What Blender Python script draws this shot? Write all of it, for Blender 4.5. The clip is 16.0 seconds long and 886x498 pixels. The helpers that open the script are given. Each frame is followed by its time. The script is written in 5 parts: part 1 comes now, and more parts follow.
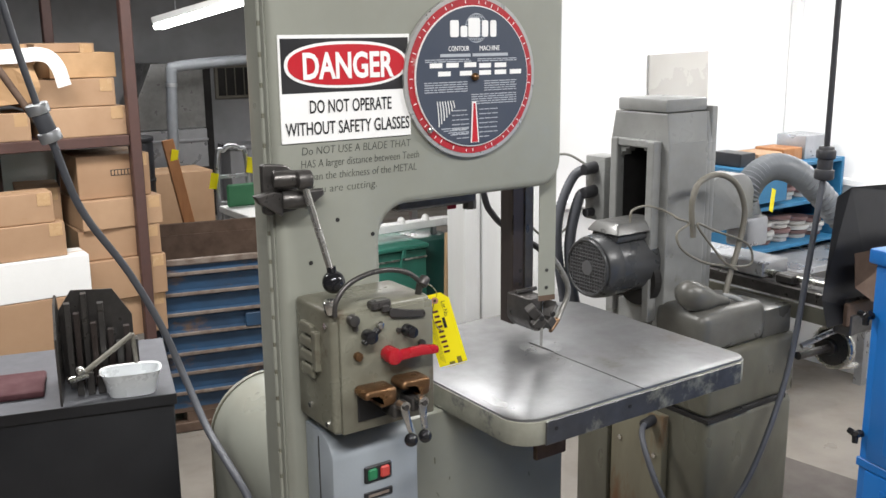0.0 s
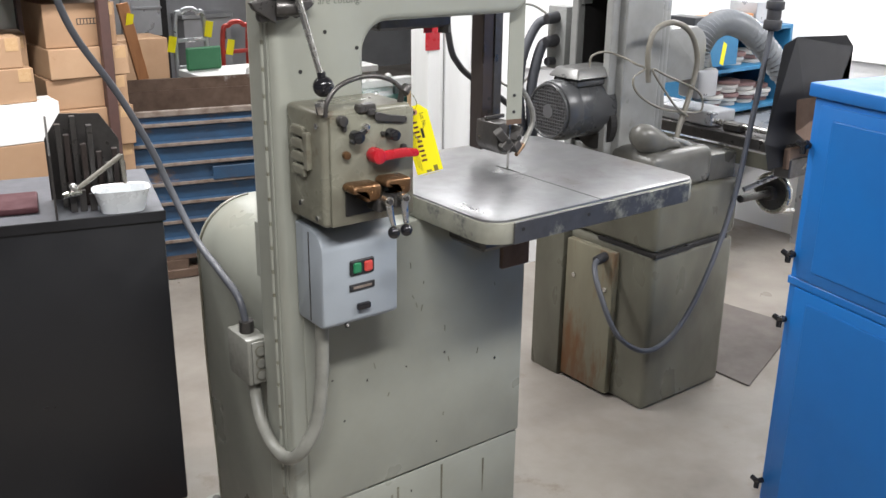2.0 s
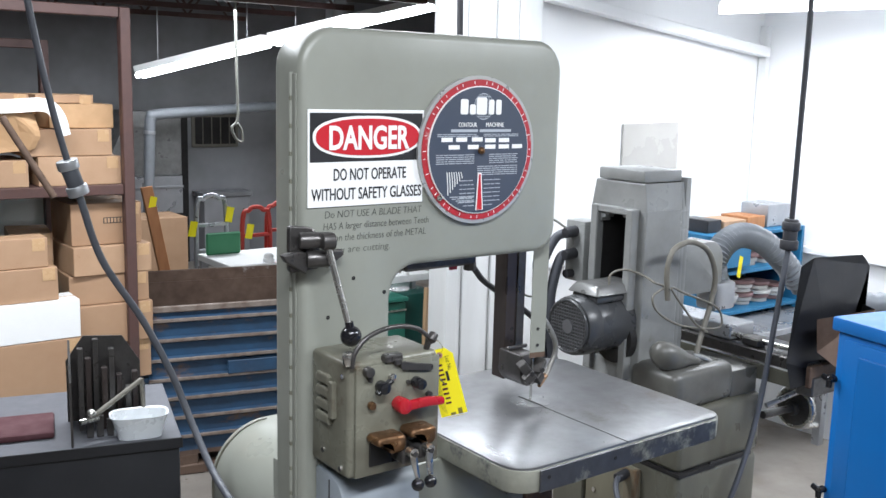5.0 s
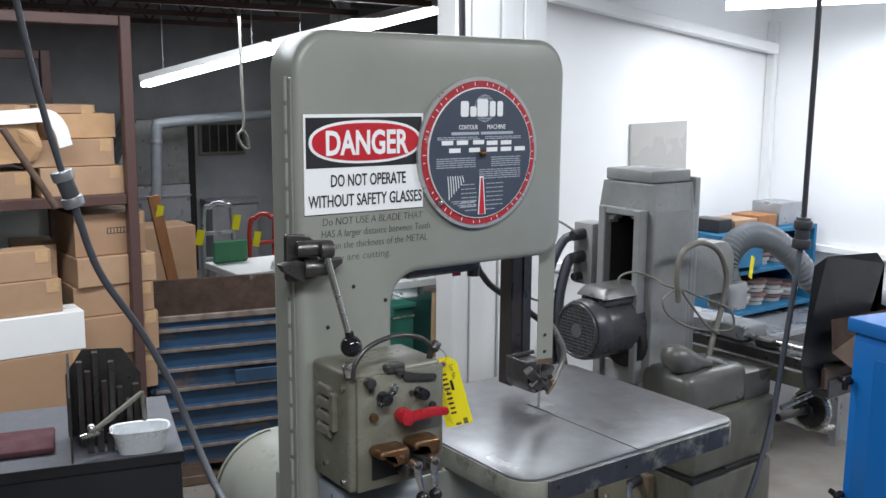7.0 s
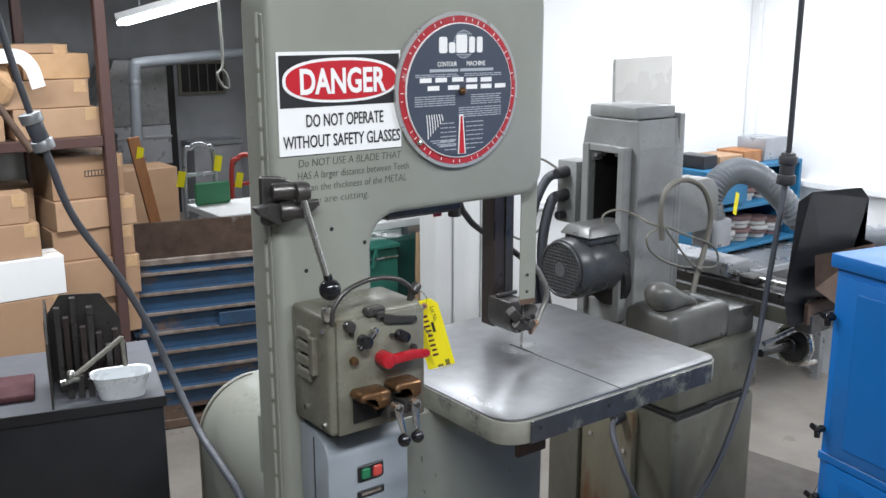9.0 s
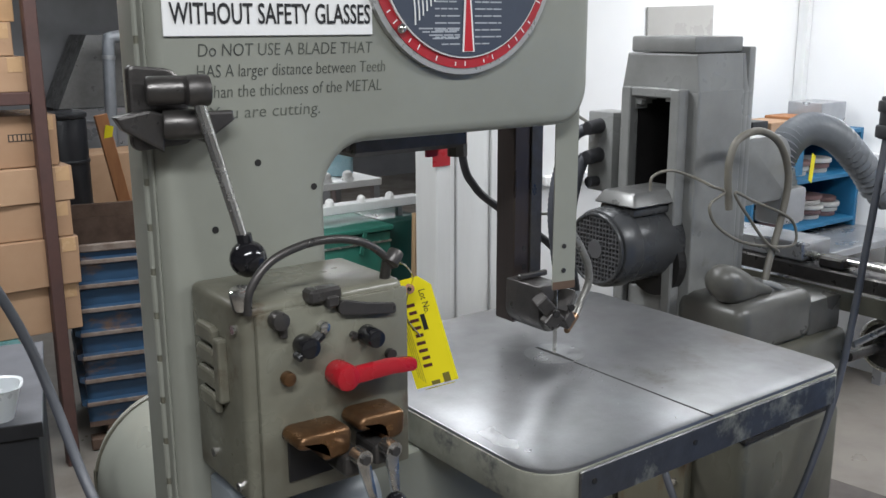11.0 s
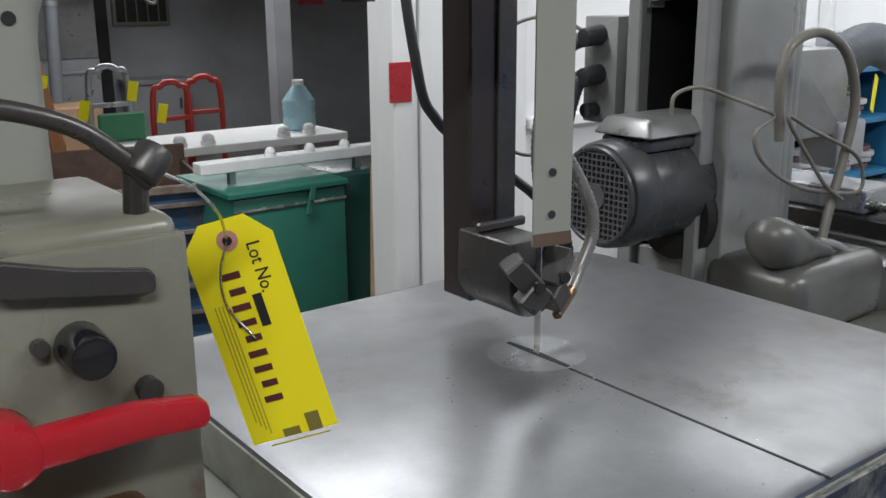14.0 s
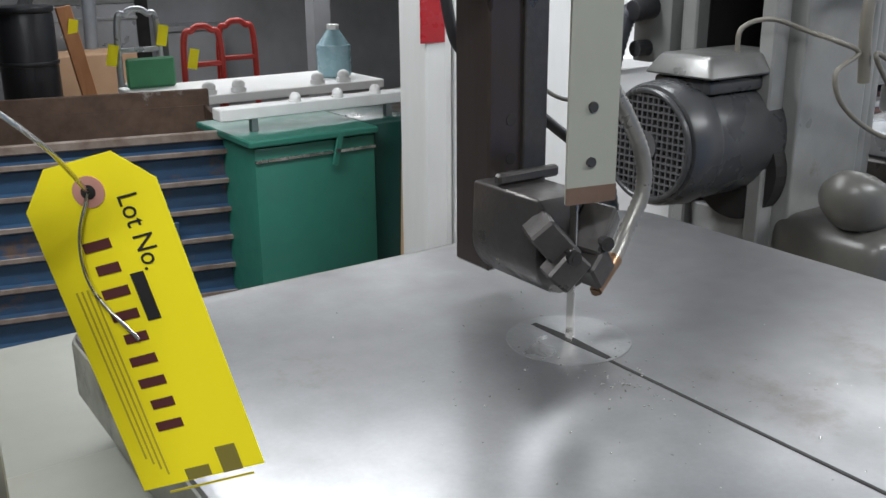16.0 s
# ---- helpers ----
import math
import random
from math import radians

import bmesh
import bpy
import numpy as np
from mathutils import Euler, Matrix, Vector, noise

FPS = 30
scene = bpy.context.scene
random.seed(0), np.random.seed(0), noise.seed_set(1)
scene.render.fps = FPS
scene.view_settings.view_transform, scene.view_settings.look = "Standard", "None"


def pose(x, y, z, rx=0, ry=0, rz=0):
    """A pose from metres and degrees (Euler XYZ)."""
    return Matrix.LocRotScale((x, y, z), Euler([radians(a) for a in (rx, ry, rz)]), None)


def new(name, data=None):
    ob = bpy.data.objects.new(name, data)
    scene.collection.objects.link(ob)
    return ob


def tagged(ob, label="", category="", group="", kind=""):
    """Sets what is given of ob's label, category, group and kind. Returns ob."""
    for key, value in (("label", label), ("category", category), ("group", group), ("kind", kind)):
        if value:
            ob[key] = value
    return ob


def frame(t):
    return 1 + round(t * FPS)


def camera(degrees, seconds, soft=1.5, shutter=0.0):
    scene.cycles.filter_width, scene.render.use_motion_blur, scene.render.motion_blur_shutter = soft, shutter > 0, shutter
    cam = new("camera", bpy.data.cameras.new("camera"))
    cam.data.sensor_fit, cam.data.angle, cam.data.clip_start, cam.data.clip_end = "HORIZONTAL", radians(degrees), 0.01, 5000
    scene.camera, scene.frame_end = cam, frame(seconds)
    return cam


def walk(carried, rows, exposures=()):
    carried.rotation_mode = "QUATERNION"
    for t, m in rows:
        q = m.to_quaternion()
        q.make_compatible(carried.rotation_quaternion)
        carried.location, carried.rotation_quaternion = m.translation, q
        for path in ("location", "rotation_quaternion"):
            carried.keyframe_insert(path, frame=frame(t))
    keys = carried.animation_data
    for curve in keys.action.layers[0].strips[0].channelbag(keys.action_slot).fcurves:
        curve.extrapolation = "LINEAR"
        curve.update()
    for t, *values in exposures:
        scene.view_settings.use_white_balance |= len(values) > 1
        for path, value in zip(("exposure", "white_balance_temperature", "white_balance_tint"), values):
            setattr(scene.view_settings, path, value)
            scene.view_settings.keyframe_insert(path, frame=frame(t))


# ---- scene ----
cam = camera(50.0, 16.0, 1.5)
# t, x, y, z, yaw, pitch, roll
PATH = [
    (0, -0.670, -1.456, 1.714, -34.30, -12.69, -0.64),
    (0.5, -0.790, -1.519, 1.681, -35.64, -14.27, -0.26),
    (1, -0.812, -1.547, 1.654, -36.25, -15.77, 0.98),
    (1.5, -0.816, -1.567, 1.634, -37.12, -17.60, 0.94),
    (2, -0.825, -1.581, 1.606, -37.45, -19.25, 0.71),
    (2.5, -0.832, -1.569, 1.581, -37.48, -21.23, 1.11),
    (3, -0.840, -1.551, 1.571, -37.64, -22.90, 1.88),
    (3.5, -0.836, -1.549, 1.641, -37.55, -18.95, 1.64),
    (4, -0.845, -1.543, 1.696, -37.83, -14.86, 1.77),
    (4.5, -0.838, -1.528, 1.734, -37.30, -12.37, 2.22),
    (5, -0.823, -1.519, 1.759, -36.73, -9.57, 1.48),
    (5.2, -0.815, -1.512, 1.763, -36.58, -8.84, 1.05),
    (7.3, -0.781, -1.492, 1.756, -36.09, -9.55, 0.39),
    (7.5, -0.782, -1.492, 1.762, -36.31, -10.22, 0.52),
    (8, -0.780, -1.486, 1.756, -36.47, -11.06, -0.26),
    (8.5, -0.774, -1.474, 1.749, -36.79, -12.27, 0.57),
    (9, -0.754, -1.476, 1.755, -36.88, -13.06, -0.10),
    (9.2, -0.753, -1.470, 1.749, -37.21, -13.46, 0.03),
    (11.5, -0.250, -0.841, 1.498, -36.17, -13.15, -0.39),
    (12, -0.174, -0.762, 1.467, -35.58, -13.87, -0.42),
    (12.5, -0.102, -0.692, 1.436, -36.19, -14.49, -0.40),
    (13, -0.043, -0.633, 1.411, -35.90, -15.21, -0.40),
    (13.5, 0.002, -0.591, 1.392, -36.36, -14.75, -0.41),
    (14, 0.036, -0.561, 1.377, -37.32, -15.01, -0.40),
    (14.5, 0.061, -0.538, 1.364, -36.82, -17.10, -0.37),
    (15, 0.079, -0.517, 1.356, -35.81, -16.96, -0.40),
    (15.5, 0.109, -0.482, 1.344, -36.58, -16.65, -0.40),
    (16, 0.169, -0.430, 1.330, -34.54, -17.81, -0.42),
]
walk(cam, [(t, pose(x, y, z, 90 + p, 0, w) @ pose(0, 0, 0, 0, 0, r)) for t, x, y, z, w, p, r in PATH],
     [(0.0, 0.08, 6450, 10), (1.0, 0.2, 6400, 10), (2.0, 0.45, 6350, 11), (3.0, 0.72, 6050, 10), (3.5, 0.98, 5950, 10), (4.0, 0.78, 5900, 9), (4.5, 0.42, 5850, 9), (5.0, 0.2, 5850, 9), (7.5, -0.42, 5900, 9), (9.2, -0.03, 5950, 9), (11.5, -0.45, 6100, 9), (13.0, -0.5, 6100, 9), (15.0, -0.48, 6100, 9), (16.0, -0.22, 6100, 9)])

# ---- light ----
world = bpy.data.worlds.new("world")
scene.world = world
world.use_nodes = True
wn = world.node_tree
sky = wn.nodes.new("ShaderNodeTexSky")
sky.sky_type = "NISHITA"
sky.sun_disc = False
sky.sun_elevation, sky.sun_rotation = radians(40), radians(120)
wn.links.new(sky.outputs[0], wn.nodes["Background"].inputs[0])
wn.nodes["Background"].inputs[1].default_value = 0.05


def tube_or_fill_lamp(x0, y0, x1, y1, z, width, watts):
    """One area lamp shining down: a row of fluorescent tubes, or added fill light."""
    data = bpy.data.lights.new("tube_or_fill_light", "AREA")
    data.shape, data.size, data.size_y = "RECTANGLE", math.hypot(x1 - x0, y1 - y0), width
    data.energy, data.color = watts, (1.0, 0.98, 0.95)
    ob = new("tube_or_fill_light", data)
    ob.matrix_world = pose((x0 + x1) / 2, (y0 + y1) / 2, z, 0, 0, math.degrees(math.atan2(y1 - y0, x1 - x0)))
    return ob

tube_or_fill_lamp(2.62, 1.15, 3.25, 0.45, 2.08, 0.16, 17)
# unseen fill lamp, added to brighten the boards and the grinder's front faces
tube_or_fill_lamp(1.2, -1.3, 2.8, -1.3, 2.52, 0.3, 66)
tube_or_fill_lamp(-1.3, -1.25, 0.1, -1.25, 2.52, 0.2, 61)
tube_or_fill_lamp(-1.0, 1.3, 0.7, 1.3, 2.52, 0.3, 58)
tube_or_fill_lamp(1.2, 5.4, 3.4, 4.2, 2.28, 0.3, 60)
# added fill lamp with no fixture, lifts the whitewashed boards
tube_or_fill_lamp(0.7, 1.05, 2.1, 1.05, 2.45, 0.5, 26)


# ---- materials ----
def surface(name, base, rough=0.5, metal=0.0, dark=None, grain=0.12, blotch=0.25, scale=6.0, bump=0.02, stretch=(1, 1, 1),
            stain=None, stain_at=0.62, stain_scale=3.0, rough_var=0.15, fine=180.0, random_tint=0.0, coat=0.0):
    m = bpy.data.materials.new(name)
    m.use_nodes = True
    nt = m.node_tree
    b = nt.nodes["Principled BSDF"]
    tc = nt.nodes.new("ShaderNodeTexCoord")
    mp = nt.nodes.new("ShaderNodeMapping")
    mp.inputs["Scale"].default_value = stretch
    nt.links.new(tc.outputs["Object"], mp.inputs[0])

    def noise_node(s, detail=4.0, r=0.6):
        n = nt.nodes.new("ShaderNodeTexNoise")
        n.inputs["Scale"].default_value, n.inputs["Detail"].default_value, n.inputs["Roughness"].default_value = s, detail, r
        nt.links.new(mp.outputs[0], n.inputs["Vector"])
        return n

    def ramp(a, z):
        r = nt.nodes.new("ShaderNodeMapRange")
        r.inputs[1].default_value, r.inputs[2].default_value = a, z
        return r

    def mix(fac, a, c):
        x = nt.nodes.new("ShaderNodeMix")
        x.data_type = "RGBA"
        for sock, v in ((x.inputs[0], fac), (x.inputs[6], a), (x.inputs[7], c)):
            if hasattr(v, "links"):
                nt.links.new(v, sock)
            else:
                sock.default_value = v if isinstance(v, (int, float)) else (*v, 1)
        return x.outputs[2]

    big, small = noise_node(scale), noise_node(fine, 3.0)
    dark = dark or tuple(c * 0.55 for c in base)
    f1 = ramp(0.35, 0.75)
    nt.links.new(big.outputs[0], f1.inputs[0])
    mul = nt.nodes.new("ShaderNodeMath")
    mul.operation = "MULTIPLY"
    mul.inputs[1].default_value = blotch
    nt.links.new(f1.outputs[0], mul.inputs[0])
    col = mix(mul.outputs[0], base, dark)
    g = nt.nodes.new("ShaderNodeMath")
    g.operation = "MULTIPLY"
    g.inputs[1].default_value = grain
    nt.links.new(small.outputs[0], g.inputs[0])
    col = mix(g.outputs[0], col, dark)
    if random_tint:
        oi = nt.nodes.new("ShaderNodeObjectInfo")
        rt = nt.nodes.new("ShaderNodeMath")
        rt.operation = "MULTIPLY"
        rt.inputs[1].default_value = random_tint
        nt.links.new(oi.outputs["Random"], rt.inputs[0])
        col = mix(rt.outputs[0], col, dark)
    if stain:
        s = noise_node(stain_scale, 8.0, 0.7)
        r = ramp(stain_at, stain_at + 0.1)
        nt.links.new(s.outputs[0], r.inputs[0])
        col = mix(r.outputs[0], col, stain)
    nt.links.new(col, b.inputs["Base Color"])
    rr = ramp(0.3, 0.7)
    rr.inputs[3].default_value, rr.inputs[4].default_value = max(0.03, rough - rough_var), min(1, rough + rough_var)
    nt.links.new(big.outputs[0], rr.inputs[0])
    nt.links.new(rr.outputs[0], b.inputs["Roughness"])
    b.inputs["Metallic"].default_value = metal
    b.inputs["Coat Weight"].default_value = coat
    if bump:
        bp = nt.nodes.new("ShaderNodeBump")
        bp.inputs["Strength"].default_value, bp.inputs["Distance"].default_value = bump * 10, 0.001
        nt.links.new(small.outputs[0], bp.inputs["Height"])
        nt.links.new(bp.outputs[0], b.inputs["Normal"])
    return m


def glow(name, colour, strength):
    m = bpy.data.materials.new(name)
    m.use_nodes = True
    b = m.node_tree.nodes["Principled BSDF"]
    b.inputs["Emission Color"].default_value, b.inputs["Emission Strength"].default_value = (*colour, 1), strength
    return m


GREEN = surface("worn_grey_green_enamel", (0.283, 0.292, 0.254), 0.38, dark=(0.185, 0.186, 0.155), blotch=0.55, scale=3.0, grain=0.15, bump=0.008,
                stain=(0.13, 0.12, 0.085), stain_at=0.69, stain_scale=7.0, fine=90)
GREEN_DARK = surface("oily_grey_green_enamel", (0.185, 0.184, 0.145), 0.36, dark=(0.07, 0.058, 0.038), blotch=0.85, scale=7.0, grain=0.2, bump=0.012,
                     stain=(0.07, 0.05, 0.03), stain_at=0.58, stain_scale=9.0)
SWITCH = surface("grey_blue_enamel", (0.28, 0.31, 0.34), 0.4, dark=(0.2, 0.22, 0.24), scale=5, stain=(0.12, 0.1, 0.08), stain_at=0.7, stain_scale=14)
STEEL = surface("ground_steel_table", (0.31, 0.315, 0.325), 0.35, 0.82, dark=(0.13, 0.125, 0.125), blotch=0.85, scale=5.0, grain=0.3, bump=0.006, rough_var=0.09,
                stain=(0.13, 0.115, 0.105), stain_at=0.6, stain_scale=4.5, fine=260)
IRON = surface("dark_oiled_steel", (0.11, 0.105, 0.10), 0.38, 0.7, dark=(0.05, 0.045, 0.045), blotch=0.6, scale=30, grain=0.4, bump=0.03, stain=(0.10, 0.06, 0.04), stain_at=0.66, stain_scale=22)
POSTM = surface("browned_steel_post", (0.075, 0.06, 0.055), 0.33, 0.5, dark=(0.03, 0.025, 0.025), blotch=0.6, scale=14, grain=0.3, bump=0.01, stretch=(1, 1, 0.15))
EDGE = surface("scuffed_blue_black_edge", (0.075, 0.075, 0.078), 0.4, 0.4, dark=(0.03, 0.03, 0.035), blotch=0.8, scale=14, stain=(0.24, 0.24, 0.20), stain_at=0.51, stain_scale=8)
BRIGHT = surface("bright_steel", (0.62, 0.61, 0.58), 0.22, 0.95, grain=0.2, blotch=0.3, scale=40, bump=0.005)
BLACK = surface("black_phenolic", (0.012, 0.012, 0.014), 0.14, grain=0.05, blotch=0.1, bump=0.0, rough_var=0.05)
BLACKPAINT = surface("black_cart_paint", (0.009, 0.0095, 0.012), 0.42, dark=(0.02, 0.021, 0.025), blotch=0.35, scale=3, bump=0.01)
CARTTOP = surface("grey_cart_top", (0.115, 0.12, 0.135), 0.5, dark=(0.07, 0.07, 0.08), blotch=0.5, scale=6)
RED = surface("red_lever_paint", (0.36, 0.012, 0.02), 0.3, grain=0.1, blotch=0.2, scale=20, bump=0.01, stain=(0.08, 0.03, 0.03), stain_at=0.68, stain_scale=30)
BRONZE = surface("worn_bronze", (0.22, 0.115, 0.05), 0.36, 0.75, dark=(0.06, 0.04, 0.025), blotch=0.8, scale=30, grain=0.3, bump=0.02)
YELLOW = surface("yellow_card", (0.86, 0.74, 0.0), 0.75, dark=(0.7, 0.6, 0.0), grain=0.05, blotch=0.08, bump=0.002)
BLUE = surface("blue_cabinet_paint", (0.008, 0.135, 0.44), 0.42, dark=(0.006, 0.10, 0.33), blotch=0.4, scale=3, bump=0.01, stain=(0.03, 0.09, 0.2), stain_at=0.72, stain_scale=10)
TUBBLUE = surface("scraped_blue_bin_paint", (0.025, 0.07, 0.14), 0.5, dark=(0.015, 0.022, 0.04), blotch=0.7, scale=6, stain=(0.12, 0.075, 0.05), stain_at=0.56, stain_scale=4, stretch=(1, 1, 2))
RUST = surface("rusty_steel", (0.13, 0.085, 0.06), 0.75, 0.2, dark=(0.06, 0.035, 0.025), blotch=0.7, scale=12, stain=(0.3, 0.28, 0.26), stain_at=0.66, stain_scale=8)
RIB = surface("scraped_rib_edge", (0.26, 0.22, 0.19), 0.6, 0.3, dark=(0.1, 0.06, 0.04), blotch=0.8, scale=16)
CONC = surface("worn_concrete_floor", (0.29, 0.265, 0.235), 0.42, dark=(0.15, 0.13, 0.11), blotch=0.8, scale=2.6, grain=0.2, bump=0.02, stain=(0.14, 0.105, 0.08), stain_at=0.57, stain_scale=1.9, fine=120)
WALL = surface("white_wall_paint", (0.80, 0.80, 0.80), 0.55, dark=(0.66, 0.66, 0.65), blotch=0.3, scale=1.5, grain=0.06, bump=0.004, stain=(0.62, 0.58, 0.5), stain_at=0.74, stain_scale=3)
BOARD = surface("white_washed_board", (0.80, 0.81, 0.81), 0.5, dark=(0.52, 0.52, 0.50), blotch=0.45, scale=7, stretch=(1, 1, 0.16), stain=(0.36, 0.27, 0.20), stain_at=0.69, stain_scale=12, random_tint=0.2)
FARWALL = surface("grey_far_wall", (0.27, 0.275, 0.29), 0.7, dark=(0.12, 0.115, 0.115), blotch=0.8, scale=1.2)
CEIL = surface("dark_roof_deck", (0.085, 0.07, 0.065), 0.8, dark=(0.04, 0.03, 0.03), blotch=0.6, scale=2)
CEILW = surface("white_ceiling_panel", (0.62, 0.65, 0.7), 0.5, dark=(0.5, 0.52, 0.56), blotch=0.4, scale=1.5)
CARD = surface("brown_cardboard", (0.45, 0.295, 0.18), 0.7, dark=(0.27, 0.155, 0.085), blotch=0.45, scale=5, grain=0.18, bump=0.008, random_tint=0.6, stain=(0.30, 0.175, 0.095), stain_at=0.64, stain_scale=9)
CARDTAPE = surface("glossy_parcel_tape", (0.50, 0.33, 0.18), 0.25, dark=(0.4, 0.25, 0.13), blotch=0.4, scale=20)
WHITECARD = surface("white_carton", (0.78, 0.78, 0.77), 0.6, blotch=0.1)
RACK = surface("brown_rack_steel", (0.095, 0.05, 0.042), 0.5, 0.1, dark=(0.05, 0.03, 0.03), blotch=0.5, scale=12)
PAPER = surface("kraft_paper", (0.50, 0.31, 0.16), 0.75, blotch=0.4, scale=14)
PAPERW = surface("white_paper", (0.78, 0.77, 0.75), 0.7, blotch=0.1)
GREY = surface("grinder_grey_enamel", (0.29, 0.295, 0.29), 0.34, dark=(0.10, 0.10, 0.095), blotch=0.6, scale=5, grain=0.2, bump=0.01, stain=(0.14, 0.13, 0.11), stain_at=0.66, stain_scale=8)
GRBASE = surface("grimy_grey_green_casting", (0.138, 0.135, 0.106), 0.34, dark=(0.05, 0.046, 0.033), blotch=0.75, scale=5, grain=0.25, bump=0.015, stain=(0.10, 0.05, 0.025), stain_at=0.62, stain_scale=3.5, stretch=(1, 1, 0.5))
GRRUST = surface("rust_streaked_casting", (0.19, 0.18, 0.13), 0.42, dark=(0.09, 0.07, 0.045), blotch=0.7, scale=6, stain=(0.13, 0.06, 0.022), stain_at=0.47, stain_scale=5, stretch=(1, 1, 0.25))
SADDLE = surface("grimy_grey_casting", (0.125, 0.124, 0.113), 0.33, dark=(0.05, 0.047, 0.04), blotch=0.7, scale=7, grain=0.25, bump=0.012)
MOTORM = surface("dark_grey_motor_enamel", (0.05, 0.052, 0.055), 0.28, dark=(0.05, 0.05, 0.05), blotch=0.4, scale=10, bump=0.01, rough_var=0.08)
GRILLE = surface("grille_plastic", (0.10, 0.10, 0.105), 0.45, bump=0.01)
# flat black standing in for the shade inside holes, slots and cavities
VOID = surface("shade_black_opening", (0.012, 0.011, 0.011), 0.7, bump=0.0)
CABLE = surface("black_cable_rubber", (0.028, 0.028, 0.032), 0.5, blotch=0.3, scale=20)
CABLEG = surface("grey_cable_rubber", (0.075, 0.08, 0.095), 0.5, blotch=0.3, scale=20)
CONDUIT = surface("grey_flex_conduit", (0.22, 0.22, 0.195), 0.45, blotch=0.5, scale=30)
BEIGE = surface("yellowed_hose", (0.17, 0.158, 0.13), 0.45, blotch=0.5, scale=20, bump=0.02)
ALU = surface("galvanised_sheet", (0.45, 0.46, 0.48), 0.35, 0.7, dark=(0.3, 0.31, 0.33), blotch=0.6, scale=8)
HOSE = surface("grey_ribbed_hose", (0.20, 0.215, 0.235), 0.42, blotch=0.4, scale=10)
BINGREEN = surface("green_machine_paint", (0.03, 0.17, 0.125), 0.45, dark=(0.02, 0.11, 0.08), blotch=0.5, scale=6)
WOOD = surface("bare_pine", (0.48, 0.33, 0.19), 0.65, dark=(0.33, 0.2, 0.1), blotch=0.5, scale=10, stretch=(3, 3, 0.3))
WOODO = surface("orange_stained_plank", (0.36, 0.16, 0.06), 0.6, dark=(0.2, 0.08, 0.03), blotch=0.5, scale=10, stretch=(3, 3, 0.3))
MAT = surface("grey_rubber_mat", (0.12, 0.105, 0.095), 0.8, blotch=0.4, scale=10)
MAROON = surface("maroon_cloth", (0.075, 0.025, 0.03), 0.85, blotch=0.4, scale=20)
PLASTIC = surface("clear_white_plastic_tub", (0.80, 0.83, 0.85), 0.3, blotch=0.1, scale=20, bump=0.0)
PLASTIC.node_tree.nodes["Principled BSDF"].inputs["Transmission Weight"].default_value = 0.15
WHITE = surface("white_print", (0.82, 0.82, 0.81), 0.5, grain=0.05, blotch=0.08)
INK = surface("black_print", (0.015, 0.015, 0.017), 0.5, grain=0.03, blotch=0.05)
PENCIL = surface("marker_scribble", (0.035, 0.037, 0.035), 0.7, dark=(0.16, 0.17, 0.14), blotch=0.9, scale=9, bump=0.0)
SIGNRED = surface("red_print", (0.47, 0.012, 0.022), 0.45, grain=0.05, blotch=0.08)
RINGRED = surface("worn_red_ring_paint", (0.42, 0.02, 0.03), 0.45, dark=(0.22, 0.015, 0.02), blotch=0.7, scale=16, grain=0.2, stain=(0.48, 0.40, 0.38), stain_at=0.60, stain_scale=22)
DIALBLUE = surface("slate_blue_dial_face", (0.05, 0.062, 0.09), 0.45, grain=0.06, blotch=0.15, scale=8)
DIALINK = surface("pale_dial_print", (0.42, 0.45, 0.49), 0.5, bump=0.0)
DIALRIM = surface("silver_dial_rim", (0.50, 0.50, 0.49), 0.35, 0.5, blotch=0.4, scale=25)
GREENBTN = surface("green_push_button", (0.02, 0.16, 0.07), 0.3, bump=0)
REDBTN = surface("red_push_button", (0.5, 0.06, 0.05), 0.3, bump=0)
TRUCKRED = surface("red_hand_truck_paint", (0.42, 0.03, 0.02), 0.4)
SHELFBLUE = surface("blue_shelf_paint", (0.02, 0.14, 0.28), 0.5, blotch=0.4, scale=6)
DISCRED = surface("maroon_grinding_wheel", (0.20, 0.12, 0.115), 0.8)
DISCGREY = surface("pale_grinding_wheel", (0.5, 0.49, 0.47), 0.8)
COPPER = surface("worn_copper_nozzle", (0.25, 0.15, 0.085), 0.4, 0.7, blotch=0.7, scale=60)
FLEXM = surface("silver_flex_hose", (0.26, 0.255, 0.235), 0.36, 0.5, blotch=0.6, scale=40, bump=0.03)
TUBE = glow("lit_fluorescent_tube", (1.0, 0.985, 0.96), 14.0)

# ---- building helpers ----
ORIGIN = {}


def thing(name, at, label, category, group="", kind=""):
    ob = new(name)
    ob.empty_display_size = 0.05
    ob.location = at
    ORIGIN[ob] = Vector(at)
    return tagged(ob, label, category, group, kind)


def part(name, bm, material, parent=None, label="", smooth=None):
    """Links a bmesh, built in world places, as one mesh object under a thing or a part."""
    me = bpy.data.meshes.new(name)
    org = ORIGIN.get(parent, Vector((0, 0, 0)))
    bmesh.ops.recalc_face_normals(bm, faces=bm.faces)
    bmesh.ops.translate(bm, verts=bm.verts, vec=-org)
    if smooth is not None:
        for f in bm.faces:
            f.smooth = True
        for e in bm.edges:
            if len(e.link_faces) == 2 and e.calc_face_angle(0) > radians(smooth):
                e.smooth = False
    bm.to_mesh(me)
    bm.free()
    me.materials.append(material)
    ob = new(name, me)
    ORIGIN[ob] = org
    if parent is not None:
        ob.parent = parent
    if label:
        ob["label"] = label
    return ob


